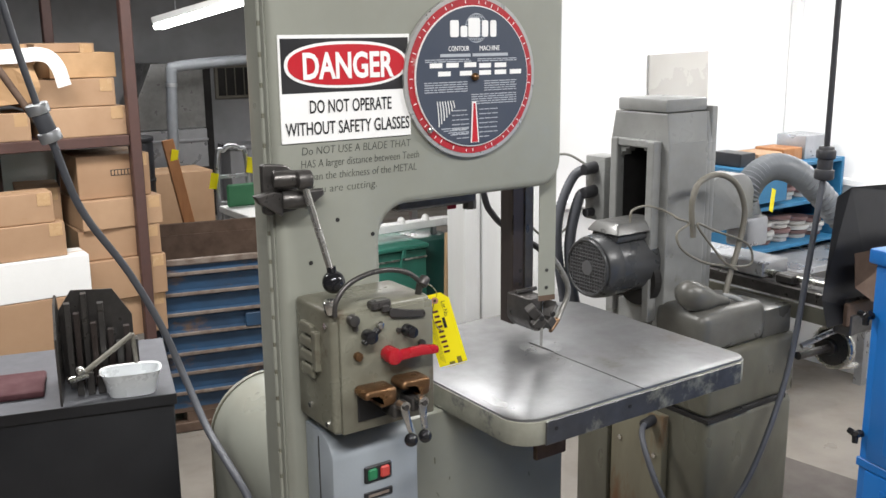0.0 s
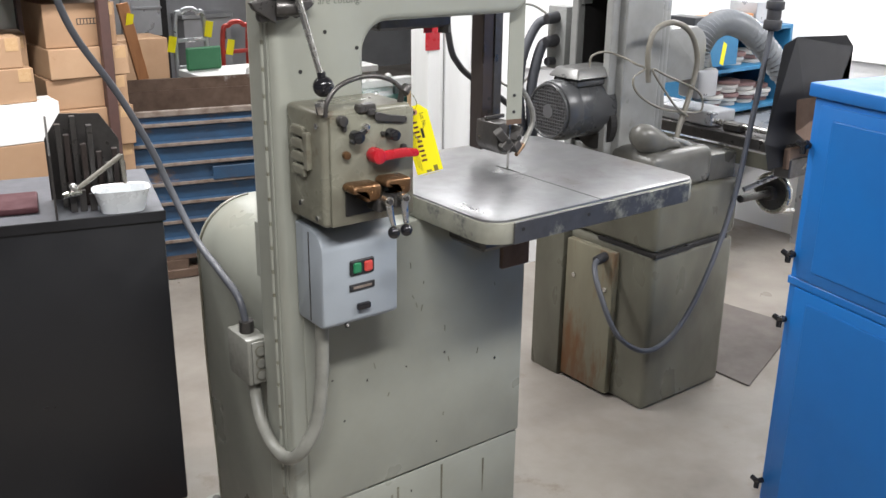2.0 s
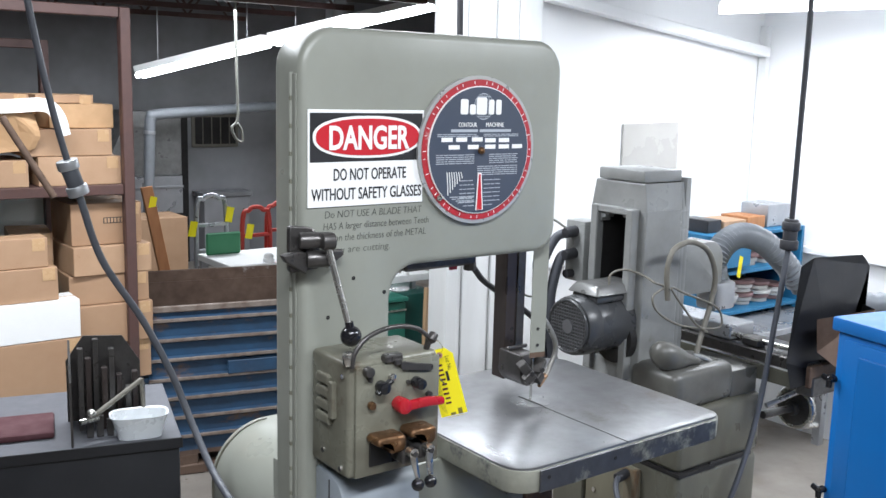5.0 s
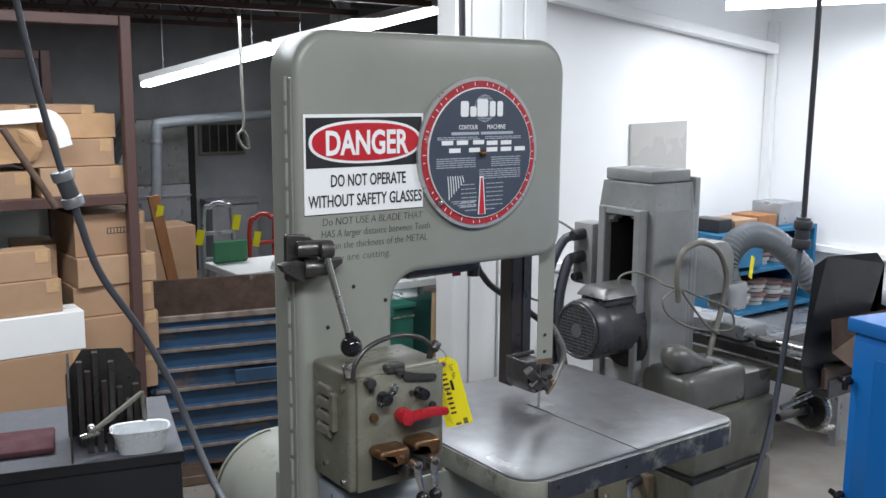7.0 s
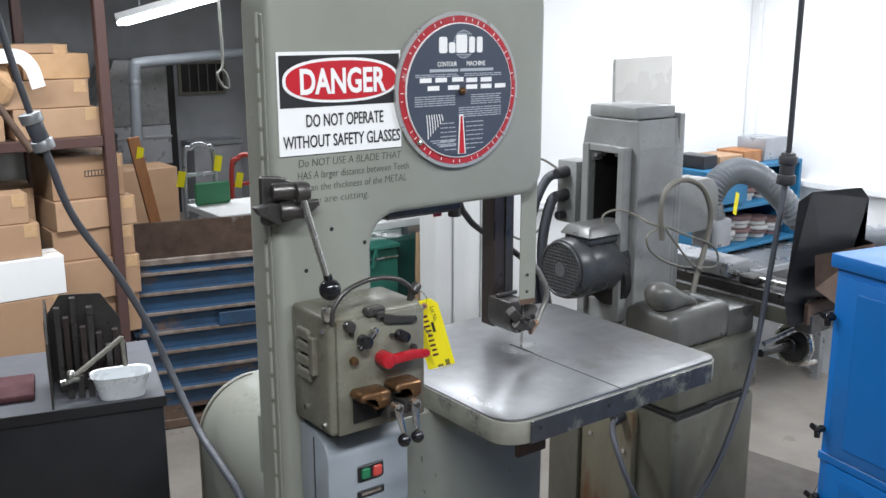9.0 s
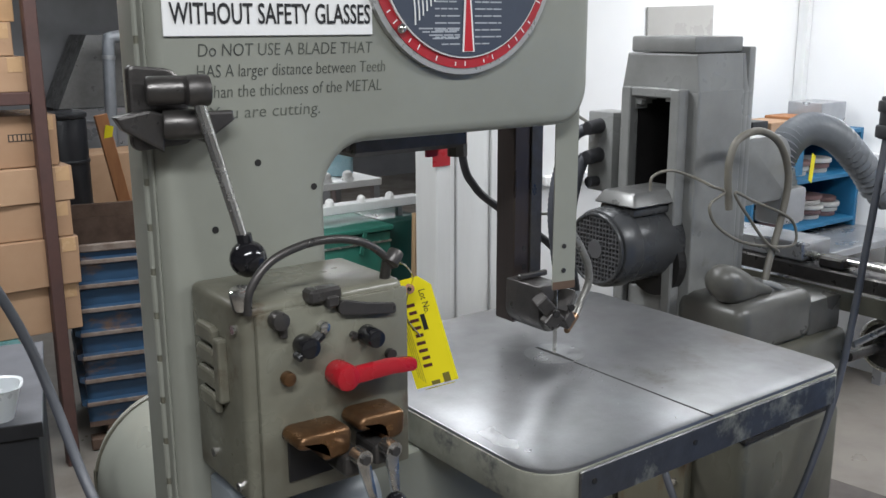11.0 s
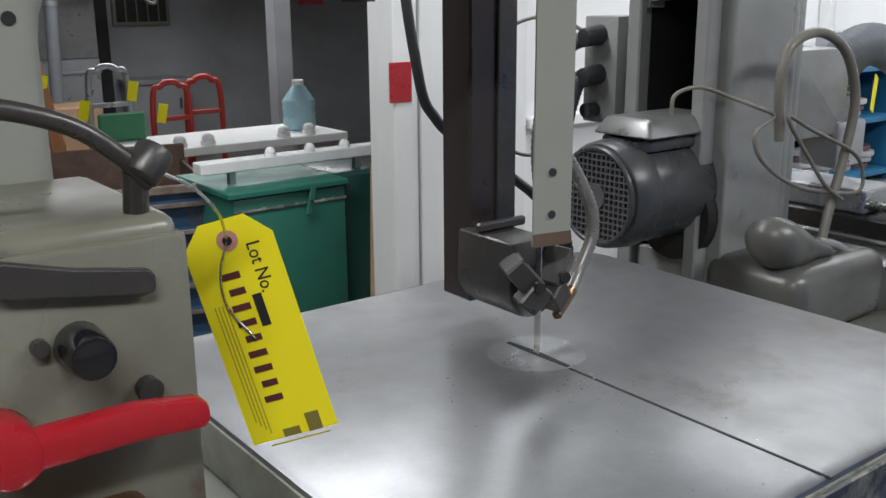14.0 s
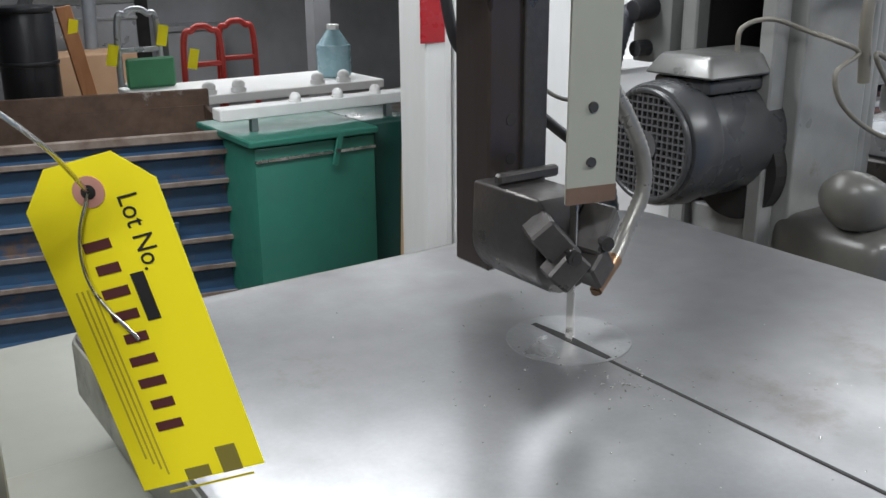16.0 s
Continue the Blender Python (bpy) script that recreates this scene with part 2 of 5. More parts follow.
def single(name, bm, material, label, category, group="", kind="", smooth=None):
    """A thing that is one mesh."""
    return tagged(part(name, bm, material, None, "", smooth), label, category, group, kind)


def box(x0, x1, y0, y1, z0, z1, bevel=0.0, seg=1, bm=None, m=None):
    own = bmesh.new()
    bmesh.ops.create_cube(own, size=1, matrix=Matrix.LocRotScale(((x0 + x1) / 2, (y0 + y1) / 2, (z0 + z1) / 2), None, (x1 - x0, y1 - y0, z1 - z0)))
    if bevel:
        bmesh.ops.bevel(own, geom=own.edges[:], offset=bevel, segments=seg, affect="EDGES", profile=0.5)
    if m is not None:
        bmesh.ops.transform(own, matrix=m, verts=own.verts)
    return join(bm, own)


def join(bm, own):
    if bm is None:
        return own
    me = bpy.data.meshes.new("tmp")
    own.to_mesh(me)
    own.free()
    bm.from_mesh(me)
    bpy.data.meshes.remove(me)
    return bm


def rod(a, b, r, r2=None, seg=20, bevel=0.0, bm=None):
    """A round bar from a to b."""
    a, b = Vector(a), Vector(b)
    own = bmesh.new()
    m = Matrix.Translation((a + b) / 2) @ (b - a).to_track_quat("Z", "Y").to_matrix().to_4x4()
    bmesh.ops.create_cone(own, cap_ends=True, segments=seg, radius1=r, radius2=r if r2 is None else r2, depth=(b - a).length, matrix=m)
    if bevel:
        caps = [e for e in own.edges if any(len(f.verts) > 4 for f in e.link_faces)]
        bmesh.ops.bevel(own, geom=caps, offset=bevel, segments=2, affect="EDGES", profile=0.5)
    return join(bm, own)


def ball(c, r, squash=1.0, bm=None, seg=20):
    own = bmesh.new()
    bmesh.ops.create_uvsphere(own, u_segments=seg, v_segments=seg // 2, radius=r, matrix=Matrix.LocRotScale(c, None, (1, 1, squash)))
    return join(bm, own)


def spline(pts, n=8):
    """A smooth line through the points."""
    p = [Vector(q) for q in pts]
    p = [2 * p[0] - p[1], *p, 2 * p[-1] - p[-2]]
    out = []
    for i in range(1, len(p) - 2):
        for k in range(n):
            t = k / n
            out.append(0.5 * (2 * p[i] + (p[i + 1] - p[i - 1]) * t + (2 * p[i - 1] - 5 * p[i] + 4 * p[i + 1] - p[i + 2]) * t * t
                              + (3 * p[i] - p[i - 1] - 3 * p[i + 1] + p[i + 2]) * t ** 3))
    return out + [p[-2]]


def tube(pts, r, seg=10, n=8, ribs=0.0, every=2, bm=None, smooth_line=True, flat=1.0):
    """A hose or cable along points; ribs: how far every second ring stands proud."""
    line = spline(pts, n) if smooth_line else [Vector(q) for q in pts]
    own = bmesh.new()
    up = Vector((0.13, 0.31, 0.94)).normalized()
    rings = []
    for i, c in enumerate(line):
        d = (line[min(i + 1, len(line) - 1)] - line[max(i - 1, 0)]).normalized()
        side = d.cross(up)
        side = side.normalized() if side.length > 1e-3 else d.orthogonal().normalized()
        up = side.cross(d).normalized()
        rr = r + (ribs if ribs and i % every == 0 else 0)
        rings.append([own.verts.new(c + rr * (math.cos(a) * side * flat + math.sin(a) * up)) for a in (2 * math.pi * k / seg for k in range(seg))])
    for a, b in zip(rings, rings[1:]):
        for k in range(seg):
            own.faces.new((a[k], a[(k + 1) % seg], b[(k + 1) % seg], b[k]))
    own.faces.new(rings[0][::-1])
    own.faces.new(rings[-1])
    return join(bm, own)


def prism(outline, a, b, plane="xz", bevel=0.0, seg=2, bm=None, m=None):
    """An outline drawn in a plane, drawn out from a to b along the third axis."""
    own = bmesh.new()
    put = {"xz": lambda u, v, w: (u, w, v), "xy": lambda u, v, w: (u, v, w), "yz": lambda u, v, w: (w, u, v)}[plane]
    lo = [own.verts.new(put(u, v, a)) for u, v in outline]
    hi = [own.verts.new(put(u, v, b)) for u, v in outline]
    f0, f1 = own.faces.new(lo), own.faces.new(hi[::-1])
    n = len(lo)
    for i in range(n):
        own.faces.new((lo[i], hi[i], hi[(i + 1) % n], lo[(i + 1) % n]))
    bmesh.ops.recalc_face_normals(own, faces=own.faces)
    if bevel:
        bmesh.ops.bevel(own, geom=[e for e in own.edges if e in f0.edges[:] or e in f1.edges[:]], offset=bevel, segments=seg, affect="EDGES", profile=0.5)
    if m is not None:
        bmesh.ops.transform(own, matrix=m, verts=own.verts)
    return join(bm, own)


def rounded(corners, n=6):
    """An outline from corners (u, v, radius)."""
    out = []
    k = len(corners)
    for i, (u, v, r) in enumerate(corners):
        p = Vector((u, v))
        if r <= 0:
            out.append((u, v))
            continue
        a = (Vector(corners[i - 1][:2]) - p).normalized() * r
        b = (Vector(corners[(i + 1) % k][:2]) - p).normalized() * r
        c = p + a + b
        for j in range(n + 1):
            t = j / n * math.pi / 2
            q = c - b * math.cos(t) - a * math.sin(t)
            out.append((q.x, q.y))
    return out


def rect(u0, u1, v0, v1, r, n=6):
    return rounded([(u0, v0, r), (u1, v0, r), (u1, v1, r), (u0, v1, r)], n)


def letters(text, size, m, material, parent, name="lettering", width=None, bold=0.0, extrude=0.0004, align="CENTER", slant=0.0):
    """Words in the built-in font, as a mesh; m puts their plane, width stretches the line to that length."""
    cu = bpy.data.curves.new("tmp", "FONT")
    cu.body, cu.size, cu.align_x, cu.extrude, cu.offset, cu.resolution_u, cu.shear = text, size, align, extrude, bold, 3, slant
    ob = bpy.data.objects.new("tmp", cu)
    scene.collection.objects.link(ob)
    bpy.context.view_layer.update()
    me = bpy.data.meshes.new_from_object(ob.evaluated_get(bpy.context.evaluated_depsgraph_get()))
    bpy.data.objects.remove(ob)
    own = bmesh.new()
    own.from_mesh(me)
    bpy.data.meshes.remove(me)
    xs = [v.co.x for v in own.verts]
    s = width / (max(xs) - min(xs)) if width and xs else 1
    bmesh.ops.transform(own, matrix=m @ Matrix.Diagonal((s, 1, 1, 1)), verts=own.verts)
    return part(name, own, material, parent)


def facing(x, y, z, rz=0):
    """The pose of upright writing that faces -y."""
    return pose(x, y, z, 90, 0, rz)

# ---- structure ----
FLOOR = 0.05
BACK, RIGHT, FAR, LEFT, NEAR, TOP = 1.56, 3.52, 7.2, -4.0, -5.0, 2.62

ground = box(LEFT - 0.2, 9.0, NEAR - 0.2, FAR + 0.2, FLOOR - 0.1, FLOOR)
single("floor", ground, CONC, "worn stained grey concrete workshop floor", "floor", kind="structure")
single("ceiling", box(LEFT - 0.2, 9.0, NEAR - 0.2, FAR + 0.2, TOP, TOP + 0.1), CEIL, "dark roof deck over the workshop", "ceiling", kind="structure")
single("wall_far", box(LEFT - 0.2, 9.0, FAR, FAR + 0.15, FLOOR, TOP), FARWALL, "grey painted wall at the end of the workshop", "wall", kind="structure")
single("wall_left", box(LEFT - 0.15, LEFT, NEAR, FAR, FLOOR, TOP), FARWALL, "grey painted side wall", "wall", kind="structure")
single("wall_near", box(LEFT - 0.15, 9.0, NEAR - 0.15, NEAR, FLOOR, TOP), WALL, "white painted wall behind the walkway", "wall", kind="structure")
single("wall_right", box(RIGHT, RIGHT + 0.12, NEAR, BACK + 0.1, FLOOR, TOP), WALL, "white painted side wall", "wall", kind="structure")
single("wall_hall_side", box(8.85, 9.0, BACK + 0.1, FAR, FLOOR, TOP), FARWALL, "grey wall closing the rear hall", "wall", kind="structure")

# the white partition behind the grinder, boarded at its end
wall = single("wall_back", box(1.95, RIGHT, BACK, BACK + 0.1, FLOOR, TOP), WALL, "white painted partition wall", "wall", kind="structure")
boards = thing("wall_boards", (1.47, BACK, FLOOR), "whitewashed vertical boards closing the end of a partition", "wall boards", kind="structure")
x = 1.47
for w, dy in ((0.065, -0.012), (0.025, 0.0), (0.135, -0.006), (0.02, 0.008), (0.115, 0.0), (0.12, -0.008)):
    part("board", box(x, x + w - 0.004, BACK - 0.02 + dy, BACK + 0.09, FLOOR, TOP, 0.003), BOARD, boards)
    x += w
cap = thing("ledge", (2.7, BACK, 1.0), "white painted ledge along the wall", "ledge", kind="structure")
part("rail", box(1.96, RIGHT, BACK - 0.04, BACK - 0.003, 0.985, 1.02, 0.004), WALL, cap)
part("rail", box(RIGHT - 0.04, RIGHT - 0.003, -1.2, BACK - 0.055, 0.985, 1.02, 0.004), WALL, cap)
single("trim", box(RIGHT - 0.035, RIGHT - 0.003, BACK - 0.05, BACK - 0.004, FLOOR, TOP - 0.5), BOARD, "white corner trim between the walls", "trim", kind="structure")
single("notice_board", box(-0.195, 0.195, -0.012, -0.003, -0.1325, 0.1325, 0.001, m=pose(2.69, BACK, 1.492, 0, -1.6, 0)), surface("aged_clear_sheet", (0.38, 0.37, 0.35), 0.3, dark=(0.30, 0.285, 0.26), blotch=0.6, scale=4),
       "blank yellowed sheet fixed to the white wall", "wall sheet")

rust_mat = surface("rust_on_concrete", (0.21, 0.095, 0.04), 0.7, dark=(0.10, 0.07, 0.05), blotch=0.9, scale=14)
rn, rl = rust_mat.node_tree.nodes, rust_mat.node_tree.links
rt = rn.new("ShaderNodeTexCoord")
rlen = rn.new("ShaderNodeVectorMath")
rlen.operation = "LENGTH"
rno = rn.new("ShaderNodeTexNoise")
rno.inputs["Scale"].default_value, rno.inputs["Detail"].default_value = 14.0, 8.0
rsub = rn.new("ShaderNodeMath")
rsub.operation, rsub.use_clamp = "MULTIPLY_ADD", True
rsub.inputs[1].default_value = -5.2
radd = rn.new("ShaderNodeMath")
radd.operation, radd.use_clamp = "MULTIPLY", True
rl.new(rt.outputs["Object"], rlen.inputs[0])
rl.new(rt.outputs["Object"], rno.inputs["Vector"])
rl.new(rlen.outputs["Value"], rsub.inputs[0])
rsub.inputs[2].default_value = 1.0
rl.new(rsub.outputs[0], radd.inputs[0])
rl.new(rno.outputs[0], radd.inputs[1])
rmap = rn.new("ShaderNodeMapRange")
rmap.inputs[1].default_value, rmap.inputs[2].default_value = 0.10, 0.42
rl.new(radd.outputs[0], rmap.inputs[0])
rl.new(rmap.outputs[0], rn["Principled BSDF"].inputs["Alpha"])
spot = part("floor_stain", prism([(0.2 * math.cos(2 * math.pi * k / 32), 0.2 * math.sin(2 * math.pi * k / 32)) for k in range(32)], 0, 0.001, "xy"), rust_mat)
spot.location = (-0.085, 0.49, FLOOR)
tagged(spot, "rusty brown stain on the concrete beside the cart", "floor stain", kind="stuff")
single("red_label_plate", box(1.455, 1.525, BACK - 0.036, BACK - 0.03, 1.10, 1.205, 0.001), RED, "red plate fixed to the boards", "plate")

# ---- band saw ----
saw = thing("band_saw", (0.35, 0.3, FLOOR), "grey-green enamelled vertical contour band saw with a steel table", "band saw")

outline = rounded([(-0.014, 0.36, 0.0), (-0.014, 1.865, 0.075), (0.622, 1.865, 0.07), (0.622, 1.412, 0.055), (0.188, 1.412, -1), (0.188, 0.36, 0.0)], 8)
outline = [p for p in outline if p != (0.188, 1.412)]
idx = [i for i, p in enumerate(outline) if p == (0.188, 0.36)][0]
fillet = [(0.188 + 0.06 * (1 - math.cos(a)), 1.412 - 0.06 * (1 - math.sin(a))) for a in (math.pi / 2 * (1 - k / 6) for k in range(7))]
outline[idx:idx] = fillet
part("frame", prism(outline, 0.0, 0.105, "xz", 0.016, 3), GREEN, saw, "", 40)
part("rear_casting", prism(rounded([(0.09, 0.9, 0.0), (0.09, 1.84, 0.06), (0.60, 1.84, 0.06), (0.60, 1.42, 0.04), (0.17, 1.42, 0.0), (0.17, 0.9, 0.0)], 6), 0.10, 0.2, "xz", 0.006, 2), GREEN, saw, "", 40)
# the piano hinge down the side
hinge = part("hinge", rod((-0.0165, 0.030, 0.42), (-0.0165, 0.030, 1.775), 0.0036, seg=8), GREEN_DARK, saw, "narrow painted piano hinge")
for k in range(27):
    z = 0.44 + k * 0.05
    part("knuckle", rod((-0.0165, 0.030, z), (-0.0165, 0.030, z + 0.042), 0.0046, seg=10), GREEN, hinge)
part("hinge_strip", box(-0.0165, -0.0135, 0.012, 0.026, 0.42, 1.78, 0.001), GREEN, saw)

# pedestal: front panel, lower panel and the wheel housing behind
part("front_panel", box(0.028, 0.632, -0.004, 0.2, 0.377, 0.992, 0.006, 2), GREEN, saw, "", 40)
part("lower_panel", box(0.03, 0.63, 0.0, 0.3, 0.075, 0.372, 0.004, 2), GREEN, saw, "", 40)
part("toe_bar", box(0.11, 0.53, -0.022, 0.001, 0.182, 0.2, 0.004, 2), GREEN, saw)
housing = prism(rounded([(0.006, 0.07, 0.0), (0.006, 0.950, 0.14), (0.62, 0.950, 0.05), (0.62, 0.07, 0.0)], 12), 0.012, 0.545, "xz", 0.012, 3)
for v in housing.verts:
    if v.co.x < 0.25:
        v.co.x += 0.05 * max(0.0, v.co.y) + 0.03 * max(0.0, 0.5 - v.co.z)
part("wheel_housing", housing, GREEN, saw, "", 35)
rim = [(0.0315 + 0.14 * (1 - math.cos(a)), 0.520, 0.811 + 0.14 * math.sin(a)) for a in (math.pi / 2 * k / 8 for k in range(9))]
part("housing_rim", tube([(0.046, 0.520, 0.10), (0.0325, 0.520, 0.5)] + rim, 0.003, 6, 6), GREEN_DARK, saw)
part("base_plate", prism(rounded([(-0.01, -0.02, 0.01), (0.715, -0.02, 0.02), (0.715, 0.62, 0.01), (0.03, 0.62, 0.02)], 3), FLOOR, FLOOR + 0.024, "xy", 0.004, 1), GREEN, saw, "scuffed base plate with bolt holes")
for bx, by in ((0.68, 0.02), (0.055, 0.585)):
    part("bolt", rod((bx, by, FLOOR + 0.02), (bx, by, FLOOR + 0.034), 0.011, seg=6), IRON, saw)
for px, pz in ((0.17, 1.366), (0.045, 1.33), (0.1, 1.40)):
    part("screw_hole", rod((px, -0.0006, pz), (px, 0.004, pz), 0.004, seg=12), VOID, saw)
for k in range(14):
    sx, sz, sl = random.uniform(0.2, 0.6), random.uniform(0.45, 0.9), random.uniform(0.004, 0.016)
    part("scratch", box(-0.0009, 0.0009, -0.0049, -0.0036, 0, sl, m=pose(sx, 0, sz, 0, random.uniform(-30, 30), 0)), GREEN_DARK, saw)

for sx, z0, z1 in ((0.245, 0.16, 0.33), (0.262, 0.10, 0.345), (0.39, 0.22, 0.36), (0.52, 0.24, 0.33)):
    part("drip_stain", prism([(sx - 0.0014, z0), (sx + 0.0004, z0 - 0.01), (sx + 0.0018, z0 + 0.02), (sx + 0.003, z1), (sx - 0.003, z1)], -0.0006, 0.002, "xz"), GREEN_DARK, saw)
for k in range(10):
    sx, sz = random.uniform(0.06, 0.6), random.uniform(0.1, 0.95)
    part("chip", prism([(sx + random.uniform(0.001, 0.004) * math.cos(a), sz + random.uniform(0.001, 0.005) * math.sin(a)) for a in (2 * math.pi * j / 7 for j in range(7))], -0.0048 if sz > 0.38 else -0.0007, 0.001, "xz"), IRON, saw)

# danger sign
sign = thing("danger_sign", (0.127, -0.003, 1.63), "red, black and white danger sign about safety glasses", "safety sign")
part("panel", box(0.0, 0.254, -0.0032, -0.0008, 1.539, 1.717, 0.0006), WHITE, sign)
part("black_band", box(0.004, 0.25, -0.0042, -0.003, 1.622, 1.711, 0.0003), INK, sign)


def oval(cx, cz, a, b, n=40):
    return [(cx + a * math.copysign(abs(math.cos(t)) ** 0.85, math.cos(t)), cz + b * math.copysign(abs(math.sin(t)) ** 0.85, math.sin(t))) for t in (2 * math.pi * k / n for k in range(n))]


part("white_oval", prism(oval(0.128, 1.667, 0.119, 0.039), -0.0052, -0.004, "xz"), WHITE, sign)
part("red_oval", prism(oval(0.128, 1.667, 0.113, 0.034), -0.0062, -0.005, "xz"), SIGNRED, sign)
letters("DANGER", 0.060, facing(0.128, -0.0068, 1.6455), WHITE, sign, width=0.176, bold=0.0017)
letters("DO NOT OPERATE", 0.031, facing(0.133, -0.0042, 1.588), INK, sign, width=0.160, bold=0.0002)
letters("WITHOUT SAFETY GLASSES", 0.031, facing(0.129, -0.0042, 1.552), INK, sign, width=0.243, bold=0.0002)

# hand-written note on the enamel
note = thing("handwritten_note", (0.14, -0.001, 1.48), "faded pencil note handwritten on the green enamel", "writing")
for text, nx, nz, nw, rz in (("Do NOT USE A BLADE THAT", 0.036, 1.518, 0.218, 0), ("HAS A larger distance between Teeth", 0.034, 1.496, 0.238, 0),
                         ("than the thickness of the METAL", 0.046, 1.474, 0.22, 0), ("You are cutting.", 0.046, 1.451, 0.135, 0)):
    letters(text, 0.0195, facing(nx + nw / 2, -0.0006, nz), PENCIL, note, "written_line", nw, -0.0002, 0.0002, slant=0.1)

# speed dial
dial = thing("speed_dial", (0.386, -0.004, 1.638), "round slate-blue job selector dial with a red ring and silver rim", "dial")
DC, DR = (0.386, 1.638), 0.149


def disc(r, y0, y1, n=64, cx=DC[0], cz=DC[1]):
    return prism([(cx + r * math.cos(2 * math.pi * k / n), cz + r * math.sin(2 * math.pi * k / n)) for k in range(n)], y0, y1, "xz")


part("rim", disc(DR, -0.010, -0.001), DIALRIM, dial)
part("red_ring", disc(DR - 0.0075, -0.0112, -0.0098), RINGRED, dial)
part("white_ring", disc(DR - 0.0205, -0.0145, -0.011), WHITE, dial)
part("face", disc(DR - 0.0225, -0.0158, -0.014), DIALBLUE, dial)
F = -0.0163
ticks = None
for k in range(56):
    a = 2 * math.pi * k / 56
    if 0.1 < (k * 0.37) % 1 < 0.8:
        r0 = DR - 0.0178 + 0.004 * ((k * 7) % 3) / 3
        ticks = box(-0.0007, 0.0007, -0.0118, -0.011, r0, DR - 0.0105, bm=ticks, m=Matrix.Translation((DC[0], 0, DC[1])) @ Matrix.Rotation(a, 4, "Y"))
tagged(part("ring_marks", ticks, WHITE, dial), kind="stuff")
# emblem: four letter-like blocks across a globe, drawn as plain shapes
globe = None
gx, gz = DC[0] + 0.006, DC[1] + 0.088
for k in range(9):
    rr = 0.026
    a = -rr + k * rr / 4
    h = math.sqrt(max(rr * rr - a * a, 0.000004))
    globe = box(gx - h, gx + h, F, F + 0.001, gz + a - 0.0006, gz + a + 0.0006, bm=globe)
for k in range(-3, 4):
    pts = [(gx + 0.026 * k / 3.2 * math.cos(t), F + 0.0004, gz + 0.026 * math.sin(t)) for t in (math.pi * (j / 12 - 0.5) for j in range(13))]
    globe = tube(pts, 0.0006, 4, bm=globe, smooth_line=False)
part("globe_emblem", globe, DIALINK, dial)
for k, (ex, ew, eh) in enumerate(((-0.044, 0.019, 0.030), (-0.023, 0.015, 0.020), (-0.0, 0.026, 0.034), (0.025, 0.014, 0.030), (0.044, 0.014, 0.030))):
    part("emblem_block", prism(rect(DC[0] + ex - ew / 2, DC[0] + ex + ew / 2, gz - 0.016, gz - 0.016 + eh, 0.004, 3), F - 0.0012, F, "xz"), WHITE, dial)
letters("CONTOUR", 0.0125, facing(DC[0] - 0.034, F, DC[1] + 0.0475), WHITE, dial, width=0.046)
letters("MACHINE", 0.0125, facing(DC[0] + 0.036, F, DC[1] + 0.0475), WHITE, dial, width=0.046)
part("maker_bar", box(DC[0] - 0.075, DC[0] - 0.008, F - 0.0004, F + 0.001, DC[1] + 0.037, DC[1] + 0.0425), DIALINK, dial)
part("maker_bar", box(DC[0] - 0.003, DC[0] + 0.079, F - 0.0004, F + 0.001, DC[1] + 0.037, DC[1] + 0.0425), DIALINK, dial)
for dx, dz in ((-0.098, 0.018), (-0.062, 0.018), (-0.022, 0.018), (0.012, 0.016), (0.048, 0.016), (-0.08, 0.003), (-0.032, 0.003), (0.012, 0.003), (0.048, 0.003), (0.084, 0.003)):
    part("slot_window", box(DC[0] + dx, DC[0] + dx + 0.027, F - 0.0004, F + 0.001, DC[1] + dz, DC[1] + dz + 0.0085), WHITE, dial)
lines = None
for z0, z1, x0, x1, step in ((0.028, 0.034, -0.108, -0.006, 0.0035), (0.028, 0.034, 0.008, 0.1, 0.0035), (-0.026, -0.006, -0.11, -0.015, 0.0042), (-0.026, -0.006, 0.024, 0.1, 0.0042),
                             (-0.05, -0.032, -0.006, 0.1, 0.0042), (-0.112, -0.056, 0.012, 0.055, 0.0085), (-0.112, -0.056, -0.05, -0.012, 0.0085), (-0.105, -0.09, -0.075, -0.012, 0.004)):
    z = z0
    while z < z1:
        lo = x0
        lim = math.sqrt(max((DR - 0.03) ** 2 - z * z, 0))
        while lo < x1 - 0.004:
            w = random.uniform(0.006, 0.022)
            a, b = max(lo, -lim), min(lo + w, x1, lim)
            if b - a > 0.003:
                lines = box(DC[0] + a, DC[0] + b, F, F + 0.001, DC[1] + z, DC[1] + z + 0.0017, bm=lines)
            lo += w + 0.002
        z += step
tagged(part("small_print", lines, DIALINK, dial), kind="stuff")
arcs = None
for k in range(7):
    r = 0.034 - k * 0.0035
    pts = [(DC[0] - 0.083 + k * 0.0058 + 0.006 * math.sin(t) * 0.6, F + 0.0002, DC[1] - 0.042 - (0.046 - 0.0055 * k) * t / 1.57) for t in (1.57 * j / 8 for j in range(9))]
    arcs = tube(pts, 0.0011, 4, bm=arcs, smooth_line=False)
part("arc_chart", arcs, WHITE, dial)
part("pointer_rim", prism([(DC[0] - 0.005, DC[1] - 0.045), (DC[0] + 0.004, DC[1] - 0.045), (DC[0] + 0.0105, DC[1] - 0.121), (DC[0] - 0.0085, DC[1] - 0.121)], F - 0.0012, F, "xz"), WHITE, dial)
